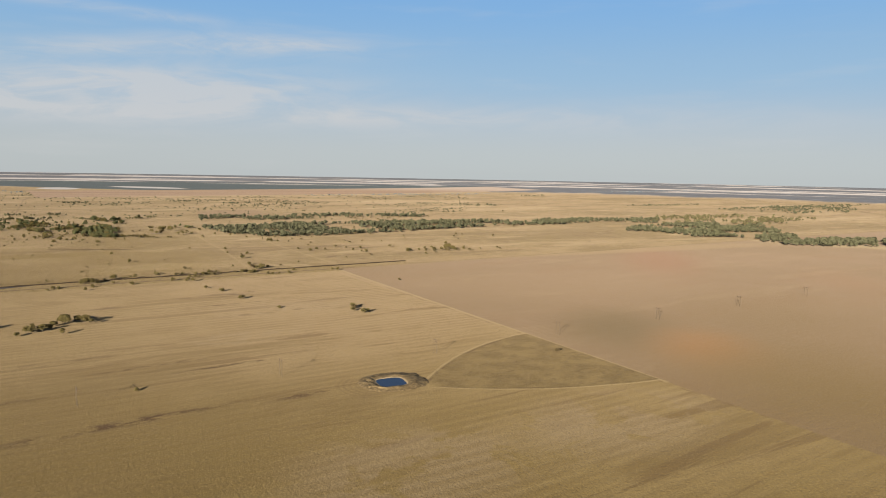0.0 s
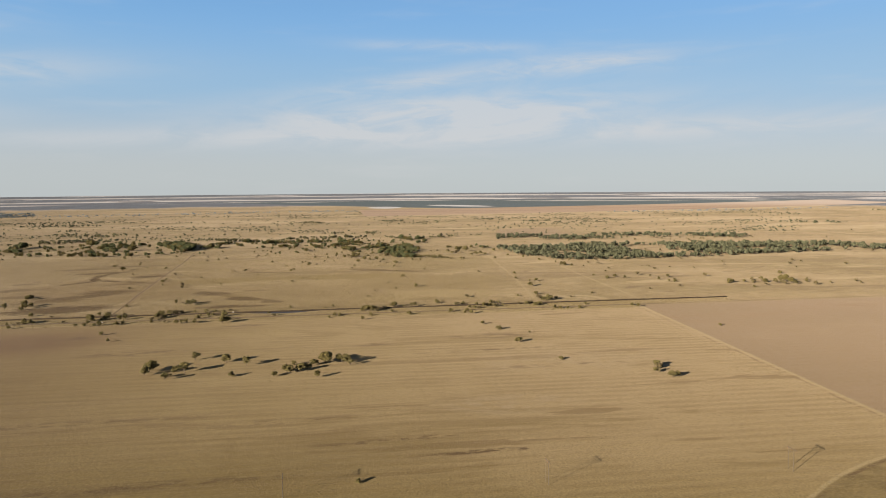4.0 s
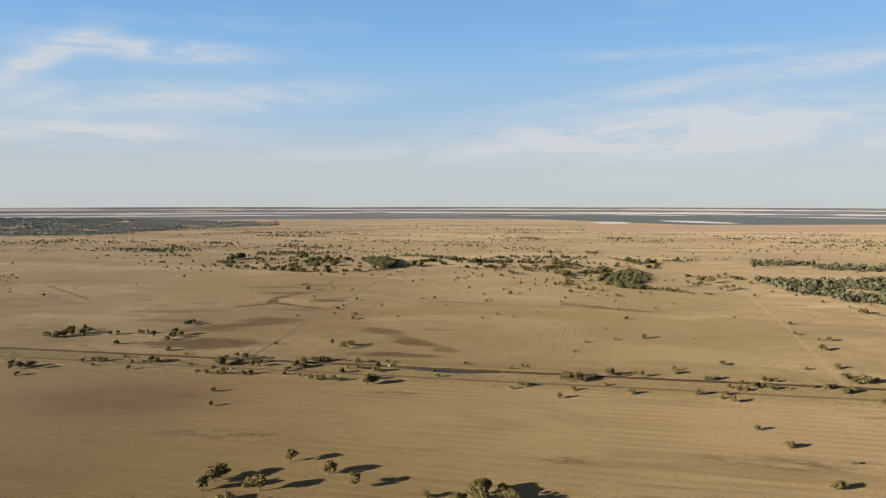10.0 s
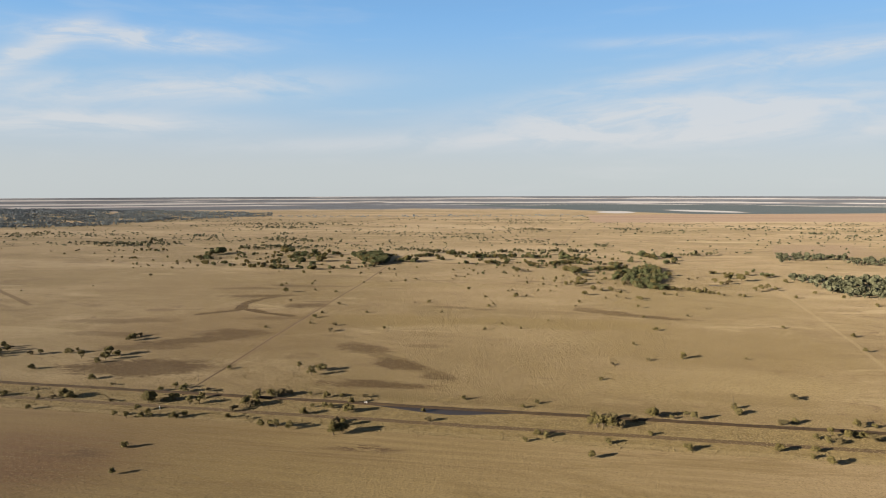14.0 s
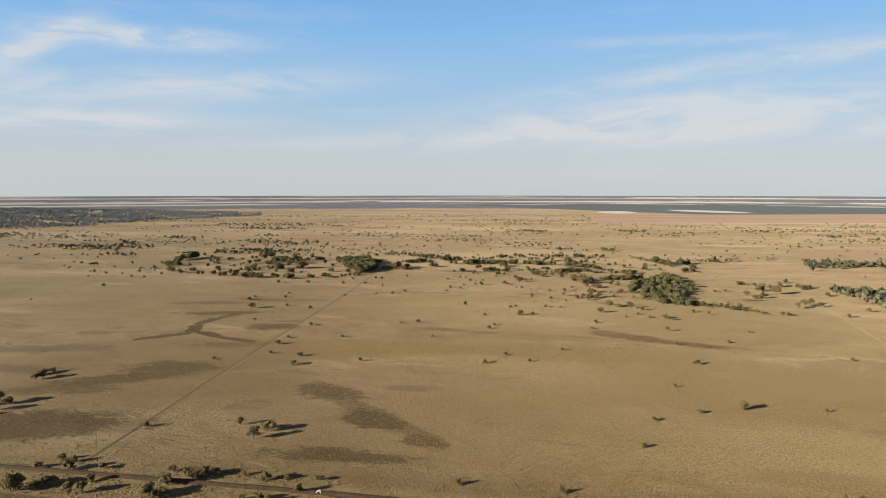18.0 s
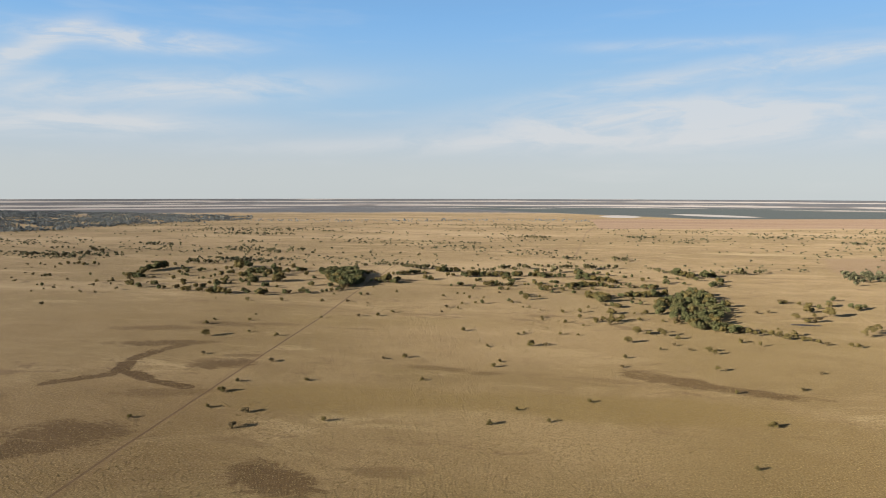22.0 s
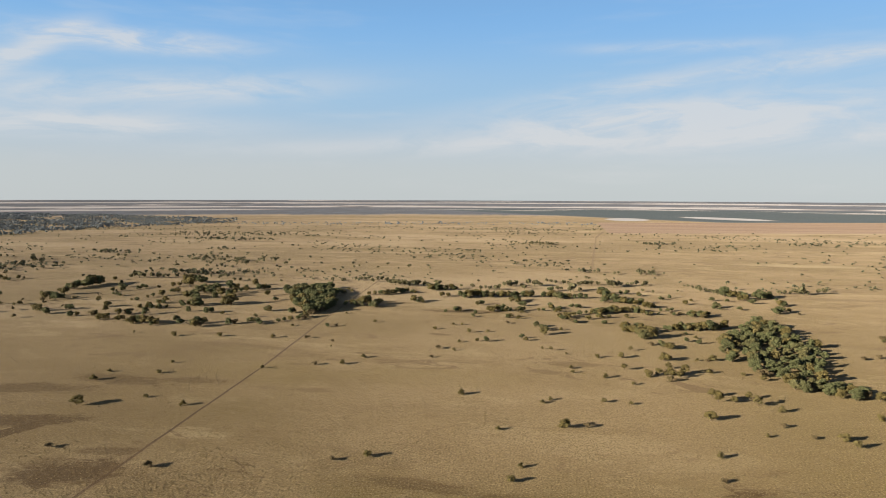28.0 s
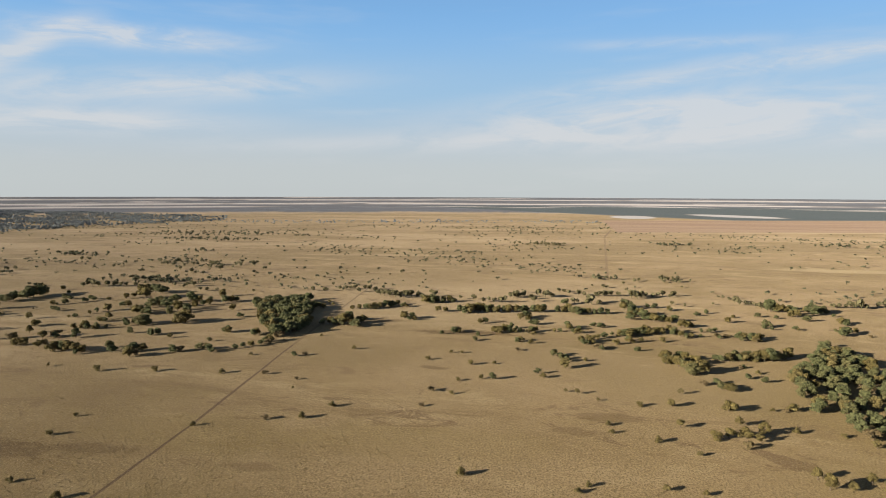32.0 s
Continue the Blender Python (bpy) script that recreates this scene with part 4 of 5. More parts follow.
stand("trees of the pasture", ('round', 'bush', 'open'), [
    (-152, 845, 1.8), (267, 846, 2.0), (1, 847, 2.9), (9, 849, 1.7), (72, 850, 1.3), (98, 851, 2.5), (88, 851, 1.3), (-173, 852, 1.3),
    (81, 862, 1.6), (56, 865, 3.5), (129, 869, 2.6), (-213, 872, 2.1), (-8, 875, 1.3), (182, 875, 2.4), (221, 876, 2.2), (120, 877, 2.2),
    (179, 877, 2.4), (167, 879, 1.8), (-5, 880, 1.3), (28, 880, 1.3), (86, 881, 2.2), (-43, 881, 2.1), (17, 881, 1.6), (164, 882, 2.5),
    (258, 883, 2.2), (-215, 886, 1.3), (161, 887, 2.5), (-190, 888, 1.6), (79, 888, 4.2), (158, 889, 2.5), (64, 890, 4.9), (71, 891, 2.0),
])
stand("trees of the pasture", ('round', 'bush', 'open'), [
    (150, 892, 3.2), (155, 893, 3.2), (147, 896, 3.9), (63, 897, 3.4), (78, 897, 3.0), (143, 898, 3.9), (134, 899, 3.3), (139, 900, 3.9),
    (243, 901, 2.8), (157, 903, 3.5), (131, 903, 4.0), (198, 906, 4.6), (-146, 906, 1.3), (127, 907, 4.0), (-195, 907, 1.3), (32, 910, 1.3),
    (124, 912, 4.1), (205, 916, 5.8), (-123, 917, 1.7), (217, 918, 3.5), (49, 919, 2.7), (20, 920, 1.9), (153, 920, 1.5), (-110, 921, 2.1),
    (5, 926, 1.3), (55, 926, 3.2), (40, 926, 2.8), (213, 927, 4.7), (92, 927, 2.7), (266, 928, 3.5), (45, 928, 3.6), (51, 929, 3.6),
])
stand("trees of the pasture", ('round', 'bush', 'open'), [
    (4, 934, 1.5), (58, 934, 4.8), (94, 935, 3.9), (30, 936, 2.9), (-103, 936, 1.8), (85, 936, 1.3), (70, 937, 2.0), (52, 942, 3.3),
    (-68, 943, 1.3), (180, 950, 2.6), (187, 954, 3.9), (-128, 956, 1.3), (52, 959, 4.0), (18, 959, 1.8), (176, 960, 4.6), (-59, 961, 1.4),
    (31, 961, 2.7), (74, 962, 1.3), (69, 962, 1.3), (2, 963, 1.3), (77, 964, 2.7), (-68, 964, 2.0), (56, 964, 1.4), (-231, 966, 2.7),
    (-132, 970, 1.3), (-260, 970, 1.7), (191, 970, 3.4), (-6, 971, 2.4), (-204, 971, 2.2), (241, 972, 3.1), (-11, 973, 1.5), (-171, 974, 1.9),
])
stand("trees of the pasture", ('round', 'bush', 'open'), [
    (203, 976, 7.5), (-150, 976, 1.9), (269, 978, 3.7), (37, 979, 2.4),
])
stand("trees along the creek", ('belt', 'dense', 'belt', 'bush'), [
    (156, 980, 1.8), (-59, 982, 1.5), (165, 985, 2.1), (-44, 987, 3.1), (58, 988, 2.9), (56, 989, 3.5), (61, 990, 2.5), (193, 991, 5.1),
    (-233, 994, 5.3), (-21, 994, 2.1), (50, 995, 2.0), (-262, 996, 4.5), (-267, 997, 5.4), (56, 998, 2.5), (-273, 999, 6.0), (-282, 1000, 4.9),
    (-24, 1000, 2.7), (-278, 1000, 5.5), (-248, 1001, 4.2), (-295, 1004, 3.7), (78, 1004, 2.6), (-310, 1005, 4.4), (-238, 1005, 4.8), (-306, 1006, 4.4),
    (-217, 1007, 4.2), (-235, 1008, 3.7), (72, 1009, 2.6), (-173, 1009, 1.3), (235, 1010, 4.0), (-256, 1010, 4.3), (-150, 1011, 2.6), (-57, 1011, 2.2),
])
stand("trees along the creek", ('belt', 'dense', 'belt', 'bush'), [
    (48, 1011, 6.4), (208, 1011, 3.3), (-457, 1011, 3.0), (-199, 1013, 4.2), (-11, 1013, 5.0), (-339, 1013, 3.9), (-145, 1014, 1.8), (-205, 1014, 3.7),
    (52, 1014, 6.4), (-46, 1015, 1.3), (47, 1016, 5.9), (232, 1016, 4.1), (-80, 1017, 1.7), (54, 1017, 6.5), (202, 1017, 3.3), (242, 1018, 3.3),
    (79, 1019, 1.6), (-364, 1019, 5.0), (-327, 1019, 3.9), (46, 1021, 6.0), (-188, 1021, 2.5), (-309, 1023, 4.6), (220, 1025, 4.2), (44, 1026, 5.6),
    (-186, 1026, 2.5), (199, 1026, 2.5), (-10, 1026, 2.9), (-182, 1027, 3.1), (-376, 1027, 5.1), (73, 1028, 1.7), (-292, 1029, 5.9), (75, 1029, 1.7),
])
stand("trees along the creek", ('belt', 'dense', 'belt', 'bush'), [
    (-1, 1029, 1.7), (-13, 1029, 2.9), (54, 1030, 4.5), (42, 1031, 4.0), (-307, 1031, 4.0), (187, 1031, 3.4), (190, 1032, 2.6), (-124, 1032, 1.8),
    (52, 1033, 4.5), (40, 1033, 4.6), (-385, 1033, 4.1), (-179, 1033, 2.5), (-65, 1034, 1.3), (-71, 1034, 1.3), (-328, 1035, 4.8), (-211, 1035, 2.3),
    (39, 1036, 5.7), (-17, 1037, 3.6), (49, 1038, 4.6), (-359, 1038, 4.1), (-179, 1039, 3.2), (-238, 1039, 2.3), (-177, 1041, 3.9), (67, 1041, 3.5),
    (71, 1042, 4.0), (46, 1042, 3.5), (-253, 1043, 4.7), (77, 1043, 4.0), (83, 1044, 4.0), (65, 1044, 2.9), (75, 1045, 5.8), (-36, 1045, 1.8),
])
stand("trees along the creek", ('belt', 'dense', 'belt', 'bush'), [
    (89, 1045, 5.2), (93, 1046, 6.9), (-269, 1046, 4.1), (95, 1047, 5.2), (-428, 1047, 2.1), (86, 1048, 4.7), (81, 1049, 4.1), (99, 1050, 4.1),
    (-413, 1050, 2.7), (-312, 1052, 2.8), (127, 1053, 2.3), (-177, 1053, 4.0), (-340, 1053, 4.2), (-303, 1053, 3.5), (233, 1053, 3.5), (103, 1054, 5.9),
    (-193, 1054, 4.0), (-297, 1054, 4.2), (9, 1055, 2.5), (27, 1056, 2.4), (28, 1056, 2.4), (-307, 1056, 4.3), (7, 1057, 3.1), (-215, 1060, 3.4),
    (-213, 1060, 4.1), (-153, 1060, 1.3), (-30, 1064, 2.2), (-62, 1065, 2.6), (-38, 1066, 2.6), (-285, 1066, 3.2), (0, 1067, 3.2), (-36, 1068, 2.6),
])
stand("trees along the creek", ('belt', 'dense', 'belt', 'bush'), [
    (-277, 1069, 7.9), (18, 1071, 2.6), (-290, 1072, 4.4), (3, 1073, 3.9), (-363, 1074, 4.5), (-2, 1074, 3.2), (-508, 1074, 2.8), (-310, 1074, 3.0),
    (-307, 1075, 3.0), (-504, 1075, 2.8), (-279, 1076, 6.6), (26, 1076, 3.2), (-404, 1077, 6.6), (-62, 1078, 2.7), (-84, 1079, 2.4), (32, 1079, 2.6),
    (44, 1081, 2.6), (-253, 1081, 9.5), (-77, 1083, 4.1), (8, 1083, 2.6), (-74, 1084, 2.7), (-311, 1084, 4.5), (-413, 1084, 5.6), (-257, 1084, 7.4),
    (-337, 1085, 2.7), (12, 1087, 3.3), (-53, 1088, 4.1), (-50, 1088, 4.1), (-423, 1091, 4.5), (-469, 1091, 2.9), (-143, 1091, 4.3), (-33, 1091, 2.8),
])
stand("trees along the creek", ('belt', 'dense', 'belt', 'bush'), [
    (-47, 1092, 4.8), (90, 1093, 2.6), (98, 1093, 3.9), (-141, 1093, 5.1), (21, 1094, 3.4), (-38, 1094, 2.8), (-157, 1094, 4.4), (24, 1094, 4.7),
    (-31, 1095, 3.5), (-151, 1095, 8.0), (96, 1096, 4.6), (27, 1096, 4.7), (-155, 1097, 5.8), (60, 1097, 2.7), (92, 1097, 4.0), (29, 1097, 4.1),
    (63, 1097, 2.7), (-4, 1097, 2.8), (-161, 1097, 4.4), (-2, 1097, 2.8), (57, 1098, 3.4), (-149, 1098, 7.3), (-336, 1098, 2.4), (-435, 1098, 3.4),
    (-17, 1098, 2.1), (-14, 1099, 2.1), (89, 1099, 3.3), (33, 1099, 4.8), (78, 1100, 2.7),
])
stand("trees beyond the creek", ('belt', 'dense', 'belt'), [
    (40, 1101, 4.1), (102, 1101, 3.3), (-417, 1102, 6.9), (37, 1102, 5.5), (83, 1102, 2.0), (-141, 1103, 5.2), (43, 1103, 4.1), (-44, 1103, 3.5),
    (47, 1104, 4.1), (-336, 1105, 3.2), (-369, 1105, 3.2), (55, 1105, 4.8), (-297, 1106, 5.5), (-228, 1106, 3.1), (-302, 1107, 6.3), (-7, 1107, 2.8),
    (52, 1108, 4.8), (-282, 1109, 6.3), (-152, 1109, 6.8), (-375, 1109, 2.4), (-9, 1112, 4.3), (-310, 1112, 4.8), (-332, 1112, 4.9), (76, 1113, 2.8),
    (11, 1116, 3.6), (80, 1117, 2.8), (168, 1117, 1.7), (13, 1118, 2.9), (-113, 1118, 3.0), (-62, 1118, 3.7), (-30, 1119, 3.7), (-275, 1119, 6.4),
])
stand("trees beyond the creek", ('belt', 'dense', 'belt'), [
    (-29, 1119, 3.7), (156, 1120, 5.4), (-117, 1122, 5.3), (-284, 1122, 7.3), (-388, 1126, 3.4), (62, 1127, 5.0), (65, 1128, 3.6), (156, 1128, 3.5),
    (69, 1129, 2.9), (-308, 1129, 7.5), (-245, 1129, 4.9), (165, 1130, 2.8), (-431, 1131, 6.9), (-298, 1131, 8.3), (131, 1132, 2.8), (-437, 1132, 6.1),
    (-383, 1132, 4.3), (-330, 1132, 4.2), (113, 1133, 2.9), (-40, 1134, 4.6), (-278, 1135, 5.8), (-34, 1136, 3.0), (116, 1138, 5.0), (-433, 1138, 7.9),
    (-311, 1141, 7.6), (-37, 1141, 5.4), (57, 1141, 3.7), (-375, 1142, 3.5), (48, 1144, 6.0), (52, 1144, 5.2), (54, 1145, 4.5), (61, 1146, 5.2),
])
stand("trees beyond the creek", ('belt', 'dense', 'belt'), [
    (-274, 1148, 5.1), (42, 1148, 7.6), (33, 1148, 4.6), (95, 1149, 3.7), (46, 1149, 5.3), (-435, 1149, 7.2), (-431, 1150, 9.9), (-80, 1150, 5.6),
    (-373, 1150, 3.1), (-77, 1151, 7.2), (-398, 1151, 4.5), (-192, 1152, 5.0), (-153, 1152, 4.1), (-361, 1152, 2.6), (-188, 1153, 4.2), (-150, 1153, 4.1),
    (-100, 1153, 4.0), (-158, 1153, 3.3), (-379, 1155, 3.6), (-306, 1155, 7.0), (-74, 1156, 6.4), (-431, 1156, 9.1), (-235, 1156, 4.3), (-84, 1156, 4.9),
    (167, 1157, 4.4), (170, 1157, 3.7), (-66, 1157, 5.6), (-294, 1158, 8.7), (-148, 1158, 4.2), (-288, 1159, 5.2), (-144, 1159, 4.2), (-70, 1159, 6.5),
])
stand("trees beyond the creek", ('belt', 'dense', 'belt'), [
    (-54, 1160, 4.8), (-241, 1160, 4.3), (-267, 1160, 6.1), (-280, 1160, 4.4), (-62, 1160, 5.7), (-50, 1160, 5.6), (-58, 1161, 4.9), (-45, 1161, 5.6),
    (36, 1162, 8.6), (-41, 1162, 5.6), (40, 1162, 6.3), (-353, 1162, 4.5), (-5, 1163, 5.6), (148, 1163, 4.5), (-2, 1163, 5.6), (-264, 1163, 5.2),
    (-33, 1164, 5.6), (2, 1164, 4.0), (-142, 1164, 5.0), (-433, 1164, 9.2), (-29, 1164, 5.6), (6, 1165, 4.0), (-38, 1165, 4.9), (10, 1165, 4.0),
    (-183, 1166, 2.1), (14, 1166, 4.8), (19, 1167, 4.0), (-26, 1168, 5.7), (-432, 1168, 8.4), (-12, 1168, 4.0), (-340, 1168, 11.7), (103, 1168, 1.9),
])
stand("trees beyond the creek", ('belt', 'dense', 'belt'), [
    (-351, 1169, 3.6), (-263, 1169, 3.5), (-129, 1169, 3.4), (-16, 1169, 4.9), (-140, 1169, 4.2), (131, 1170, 2.3), (-137, 1170, 4.2), (79, 1170, 3.1),
    (-8, 1171, 5.7), (-540, 1172, 3.9), (-599, 1172, 2.6), (-188, 1173, 2.2), (120, 1174, 3.1), (-135, 1176, 3.4), (-577, 1177, 2.6), (-416, 1177, 2.8),
    (147, 1179, 5.5), (-567, 1179, 4.0), (88, 1181, 3.2), (-555, 1182, 4.0), (172, 1184, 2.3), (-536, 1185, 4.0), (148, 1188, 6.3), (-284, 1188, 6.4),
    (-111, 1188, 7.0), (36, 1189, 7.5), (64, 1190, 3.3), (164, 1191, 7.1), (-342, 1192, 8.5), (-116, 1192, 6.1), (-108, 1194, 5.3), (-103, 1195, 4.4),
])
stand("trees beyond the creek", ('belt', 'dense', 'belt'), [
    (33, 1196, 6.7), (-99, 1196, 5.3), (-437, 1196, 3.4), (-350, 1197, 7.6), (-95, 1197, 3.5), (160, 1197, 5.6), (172, 1197, 4.0), (54, 1197, 3.3),
    (163, 1197, 8.1), (140, 1197, 6.5), (144, 1198, 5.7), (170, 1199, 5.6), (148, 1199, 5.7), (136, 1199, 9.0), (-11, 1200, 4.3),
])

stand("trees of the pasture", ('round', 'bush', 'round'), [
    (-270, 592, 3.6), (-266, 590, 3.0), (-263, 593, 4.0), (-261, 596, 3.2), (-259, 601, 4.4), (-255, 605, 3.6), (-255, 612, 3.4), (-250, 600, 2.4),
    (-226, 517, 2.6), (-225, 522, 3.4), (-222, 526, 2.8), (-218, 520, 3.6), (-231, 524, 3.0), (-214, 508, 2.0), (-217, 613, 2.6), (-233, 610, 2.4),
])


def inside(x, y, poly):
    hit = False
    for (x0, y0), (x1, y1) in zip(poly, poly[1:] + poly[:1]):
        if (y0 > y) != (y1 > y) and x < (x1 - x0) * (y - y0) / (y1 - y0) + x0:
            hit = not hit
    return hit


def spread(poly, count, space, rng):
    """Places inside an outline, no two nearer than space."""
    xs, ys = [p[0] for p in poly], [p[1] for p in poly]
    got = []
    for _ in range(count * 40):
        p = (rng.uniform(min(xs), max(xs)), rng.uniform(min(ys), max(ys)))
        if inside(*p, poly) and all((p[0] - q[0]) ** 2 + (p[1] - q[1]) ** 2 > space * space for q in got):
            got.append(p)
            if len(got) == count:
                break
    return got


def grove(group, poly, count, space, low, high, kinds=("dense", "dense", "dense", "belt")):
    for x, y in spread(poly, count, space, trng):
        plant(trng.choice(kinds), x, y, trng.uniform(low, high), group)


grove("trees of the creek grove", [(88, 1000), (83, 967), (88, 948), (97, 933), (101, 914), (110, 906), (120, 896), (128, 906), (124, 925), (121, 940), (137, 977), (142, 1008), (135, 1022), (137, 1050), (136, 1090), (118, 1062), (98, 1035)], 135, 3.5, 3.6, 6.0)
grove("trees of the pasture grove", [(-237, 1150), (-209, 1186), (-176, 1100), (-171, 1065), (-178, 1052), (-215, 1105)], 95, 4.6, 5.5, 8.5)

# ---- far woodland ----


def woodland(name, places, heights, seed, label, leaves=26, leaf=LEAF_FAR, kind="stuff", size=0.22, wide=0.55):
    """Many far trees in one mesh: each a stem and a crown of leaf sprays."""
    rng = np.random.default_rng(seed)
    places, heights = np.asarray(places, float), np.asarray(heights, float)
    n = len(places)
    z = swell(places[:, 0], places[:, 1])
    base = np.column_stack([places, z])
    d = unit(rng.normal(size=(n, leaves, 3)).reshape(-1, 3)).reshape(n, leaves, 3)
    h = heights[:, None, None]
    lump = rng.normal(size=(n, 4, 3)) * np.array([0.32, 0.32, 0.12])
    which = rng.integers(0, 4, (n, leaves))
    mid = np.take_along_axis(lump, which[:, :, None].repeat(3, 2), 1)
    pos = (mid + d * np.array([0.34, 0.34, 0.30]) * rng.uniform(0.7, 1.05, (n, leaves, 1))) * np.array([wide * 1.6, wide * 1.6, 1.0])
    pos = pos * h * 0.62 + base[:, None, :] + np.array([0, 0, 0.56]) * h
    pos[:, :, 2] = np.maximum(pos[:, :, 2], z[:, None] + 0.1)
    nor = unit((d + rng.normal(size=d.shape) * 0.3).reshape(-1, 3))
    v, f = cards(pos.reshape(-1, 3), nor, (h[:, :, 0] * size * rng.uniform(0.7, 1.3, (n, leaves))).ravel(), rng)
    stem = np.array([[-1, 0, 0], [1, 0, 0], [0.5, 0, 1], [-0.5, 0, 1]], float)
    sv = (stem[None] * np.stack([heights * 0.04, heights * 0.04, heights * 0.6], 1)[:, None, :] + base[:, None, :] - np.array([0, 0, 0.05])).reshape(-1, 3)
    sf = np.arange(4 * n).reshape(-1, 4) + len(v)
    return tagged(new(name, mesh_of(name, np.concatenate([v, sv]), np.concatenate([f, sf]), leaf)), label, "woodland" if n > 40 else "trees", kind=kind)


far = []
far += [
    (56, 1200, 4.2), (-73, 1201, 4.4), (-56, 1201, 6.1), (-65, 1202, 4.4), (7, 1203, 6.0), (-60, 1203, 5.3), (135, 1204, 6.6), (15, 1205, 4.3),
    (-122, 1205, 5.4), (-9, 1205, 4.3), (-69, 1207, 4.4), (-141, 1207, 6.4), (132, 1208, 5.8), (-34, 1209, 5.3), (10, 1209, 7.8), (-3, 1209, 5.2),
    (-475, 1209, 4.0), (78, 1209, 3.4), (-137, 1211, 7.3), (-92, 1211, 3.6), (-146, 1212, 6.4), (-318, 1213, 3.9), (-82, 1213, 4.5), (-474, 1213, 3.6),
    (-312, 1214, 4.4), (-151, 1214, 6.5), (-432, 1214, 5.0), (-487, 1214, 3.1), (130, 1215, 4.2), (-271, 1216, 2.9), (-129, 1216, 5.5), (-304, 1216, 2.9),
]
far += [
    (70, 1216, 3.4), (-156, 1216, 6.5), (-419, 1217, 7.0), (-134, 1218, 6.5), (-160, 1218, 6.5), (-411, 1219, 7.0), (-426, 1219, 8.1), (-399, 1221, 5.0),
    (-115, 1221, 5.6), (101, 1222, 2.2), (128, 1222, 3.4), (205, 1222, 8.3), (-37, 1222, 5.4), (209, 1223, 4.2), (-406, 1223, 6.1), (186, 1223, 4.2),
    (191, 1224, 4.2), (-436, 1225, 7.2), (195, 1225, 4.2), (-51, 1225, 6.4), (121, 1226, 5.2), (125, 1226, 4.3), (203, 1227, 4.2), (-389, 1227, 4.1),
    (-660, 1227, 3.6), (-54, 1227, 5.5), (34, 1227, 2.7), (-399, 1228, 4.1), (-343, 1229, 4.0), (-47, 1229, 6.4), (-43, 1230, 5.5), (-212, 1231, 4.8),
]
far += [
    (201, 1231, 5.9), (-224, 1231, 4.9), (220, 1232, 5.9), (-168, 1233, 5.8), (-26, 1233, 7.3), (-183, 1233, 4.8), (225, 1233, 5.9), (-21, 1234, 5.5),
    (-31, 1235, 7.4), (-121, 1236, 3.8), (-344, 1236, 4.1), (120, 1236, 5.3), (-339, 1237, 6.1), (-357, 1237, 3.6), (47, 1238, 8.2), (-203, 1243, 3.9),
    (43, 1244, 7.3), (5, 1245, 4.6), (-199, 1247, 4.0), (118, 1247, 3.6), (15, 1247, 4.6), (-195, 1247, 4.0), (-178, 1248, 4.9), (20, 1248, 5.6),
    (-192, 1248, 4.5), (23, 1249, 5.6), (54, 1249, 4.6), (27, 1250, 5.6), (-183, 1250, 4.0), (60, 1250, 4.6), (1, 1250, 5.6), (33, 1251, 4.7),
]
far += [
    (115, 1252, 3.6), (74, 1253, 3.7), (-81, 1253, 3.4), (-642, 1253, 7.3), (65, 1254, 4.6), (52, 1254, 5.6), (-635, 1255, 7.3), (-628, 1256, 5.9),
    (69, 1258, 5.6), (-7, 1258, 3.8), (-693, 1258, 6.0), (-655, 1258, 7.4), (78, 1260, 5.6), (113, 1260, 2.3), (-380, 1263, 4.3), (-668, 1264, 6.0),
    (-11, 1264, 3.9), (-627, 1264, 5.9), (-390, 1265, 4.3), (-15, 1267, 3.9), (-218, 1268, 3.6), (-404, 1271, 4.4), (-584, 1273, 4.4), (-350, 1274, 3.2),
    (-427, 1275, 4.4), (-403, 1275, 4.4), (-423, 1276, 4.4), (-578, 1282, 4.5), (-455, 1282, 3.9), (-338, 1284, 3.3), (-444, 1285, 3.4), (43, 1285, 3.0),
]
far += [
    (-732, 1292, 4.7), (-642, 1293, 6.1), (-631, 1296, 7.7), (24, 1298, 4.0), (27, 1299, 3.0), (14, 1304, 2.6), (-754, 1305, 4.0), (-316, 1311, 2.3),
    (94, 1312, 2.5), (-591, 1314, 4.9), (-244, 1316, 2.8), (-375, 1318, 4.6), (-447, 1322, 4.8), (43, 1325, 3.7), (-286, 1326, 2.3), (-394, 1328, 5.9),
    (-649, 1336, 6.4), (-641, 1337, 6.4), (-249, 1338, 3.5), (55, 1343, 4.3), (-419, 1349, 5.5), (-239, 1350, 3.5), (-666, 1351, 8.2), (-186, 1351, 2.3),
    (60, 1352, 3.8), (-150, 1354, 3.5), (-212, 1356, 2.9), (-377, 1357, 6.1), (83, 1361, 5.5), (88, 1362, 4.4), (-238, 1365, 3.0), (-330, 1367, 4.9),
]
far += [
    (94, 1367, 3.9), (-177, 1368, 4.7), (-397, 1370, 5.0), (-372, 1375, 3.8), (-761, 1381, 4.3), (-753, 1383, 4.3), (-745, 1384, 5.1), (-736, 1386, 4.3),
    (-728, 1388, 3.4), (-210, 1392, 3.7), (-703, 1393, 5.1), (-592, 1417, 5.2), (-583, 1418, 5.2), (-667, 1492, 4.7), (-660, 1494, 4.7), (-653, 1495, 5.6),
]
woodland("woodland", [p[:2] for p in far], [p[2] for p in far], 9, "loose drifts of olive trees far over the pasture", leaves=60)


wrng = random.Random(11)


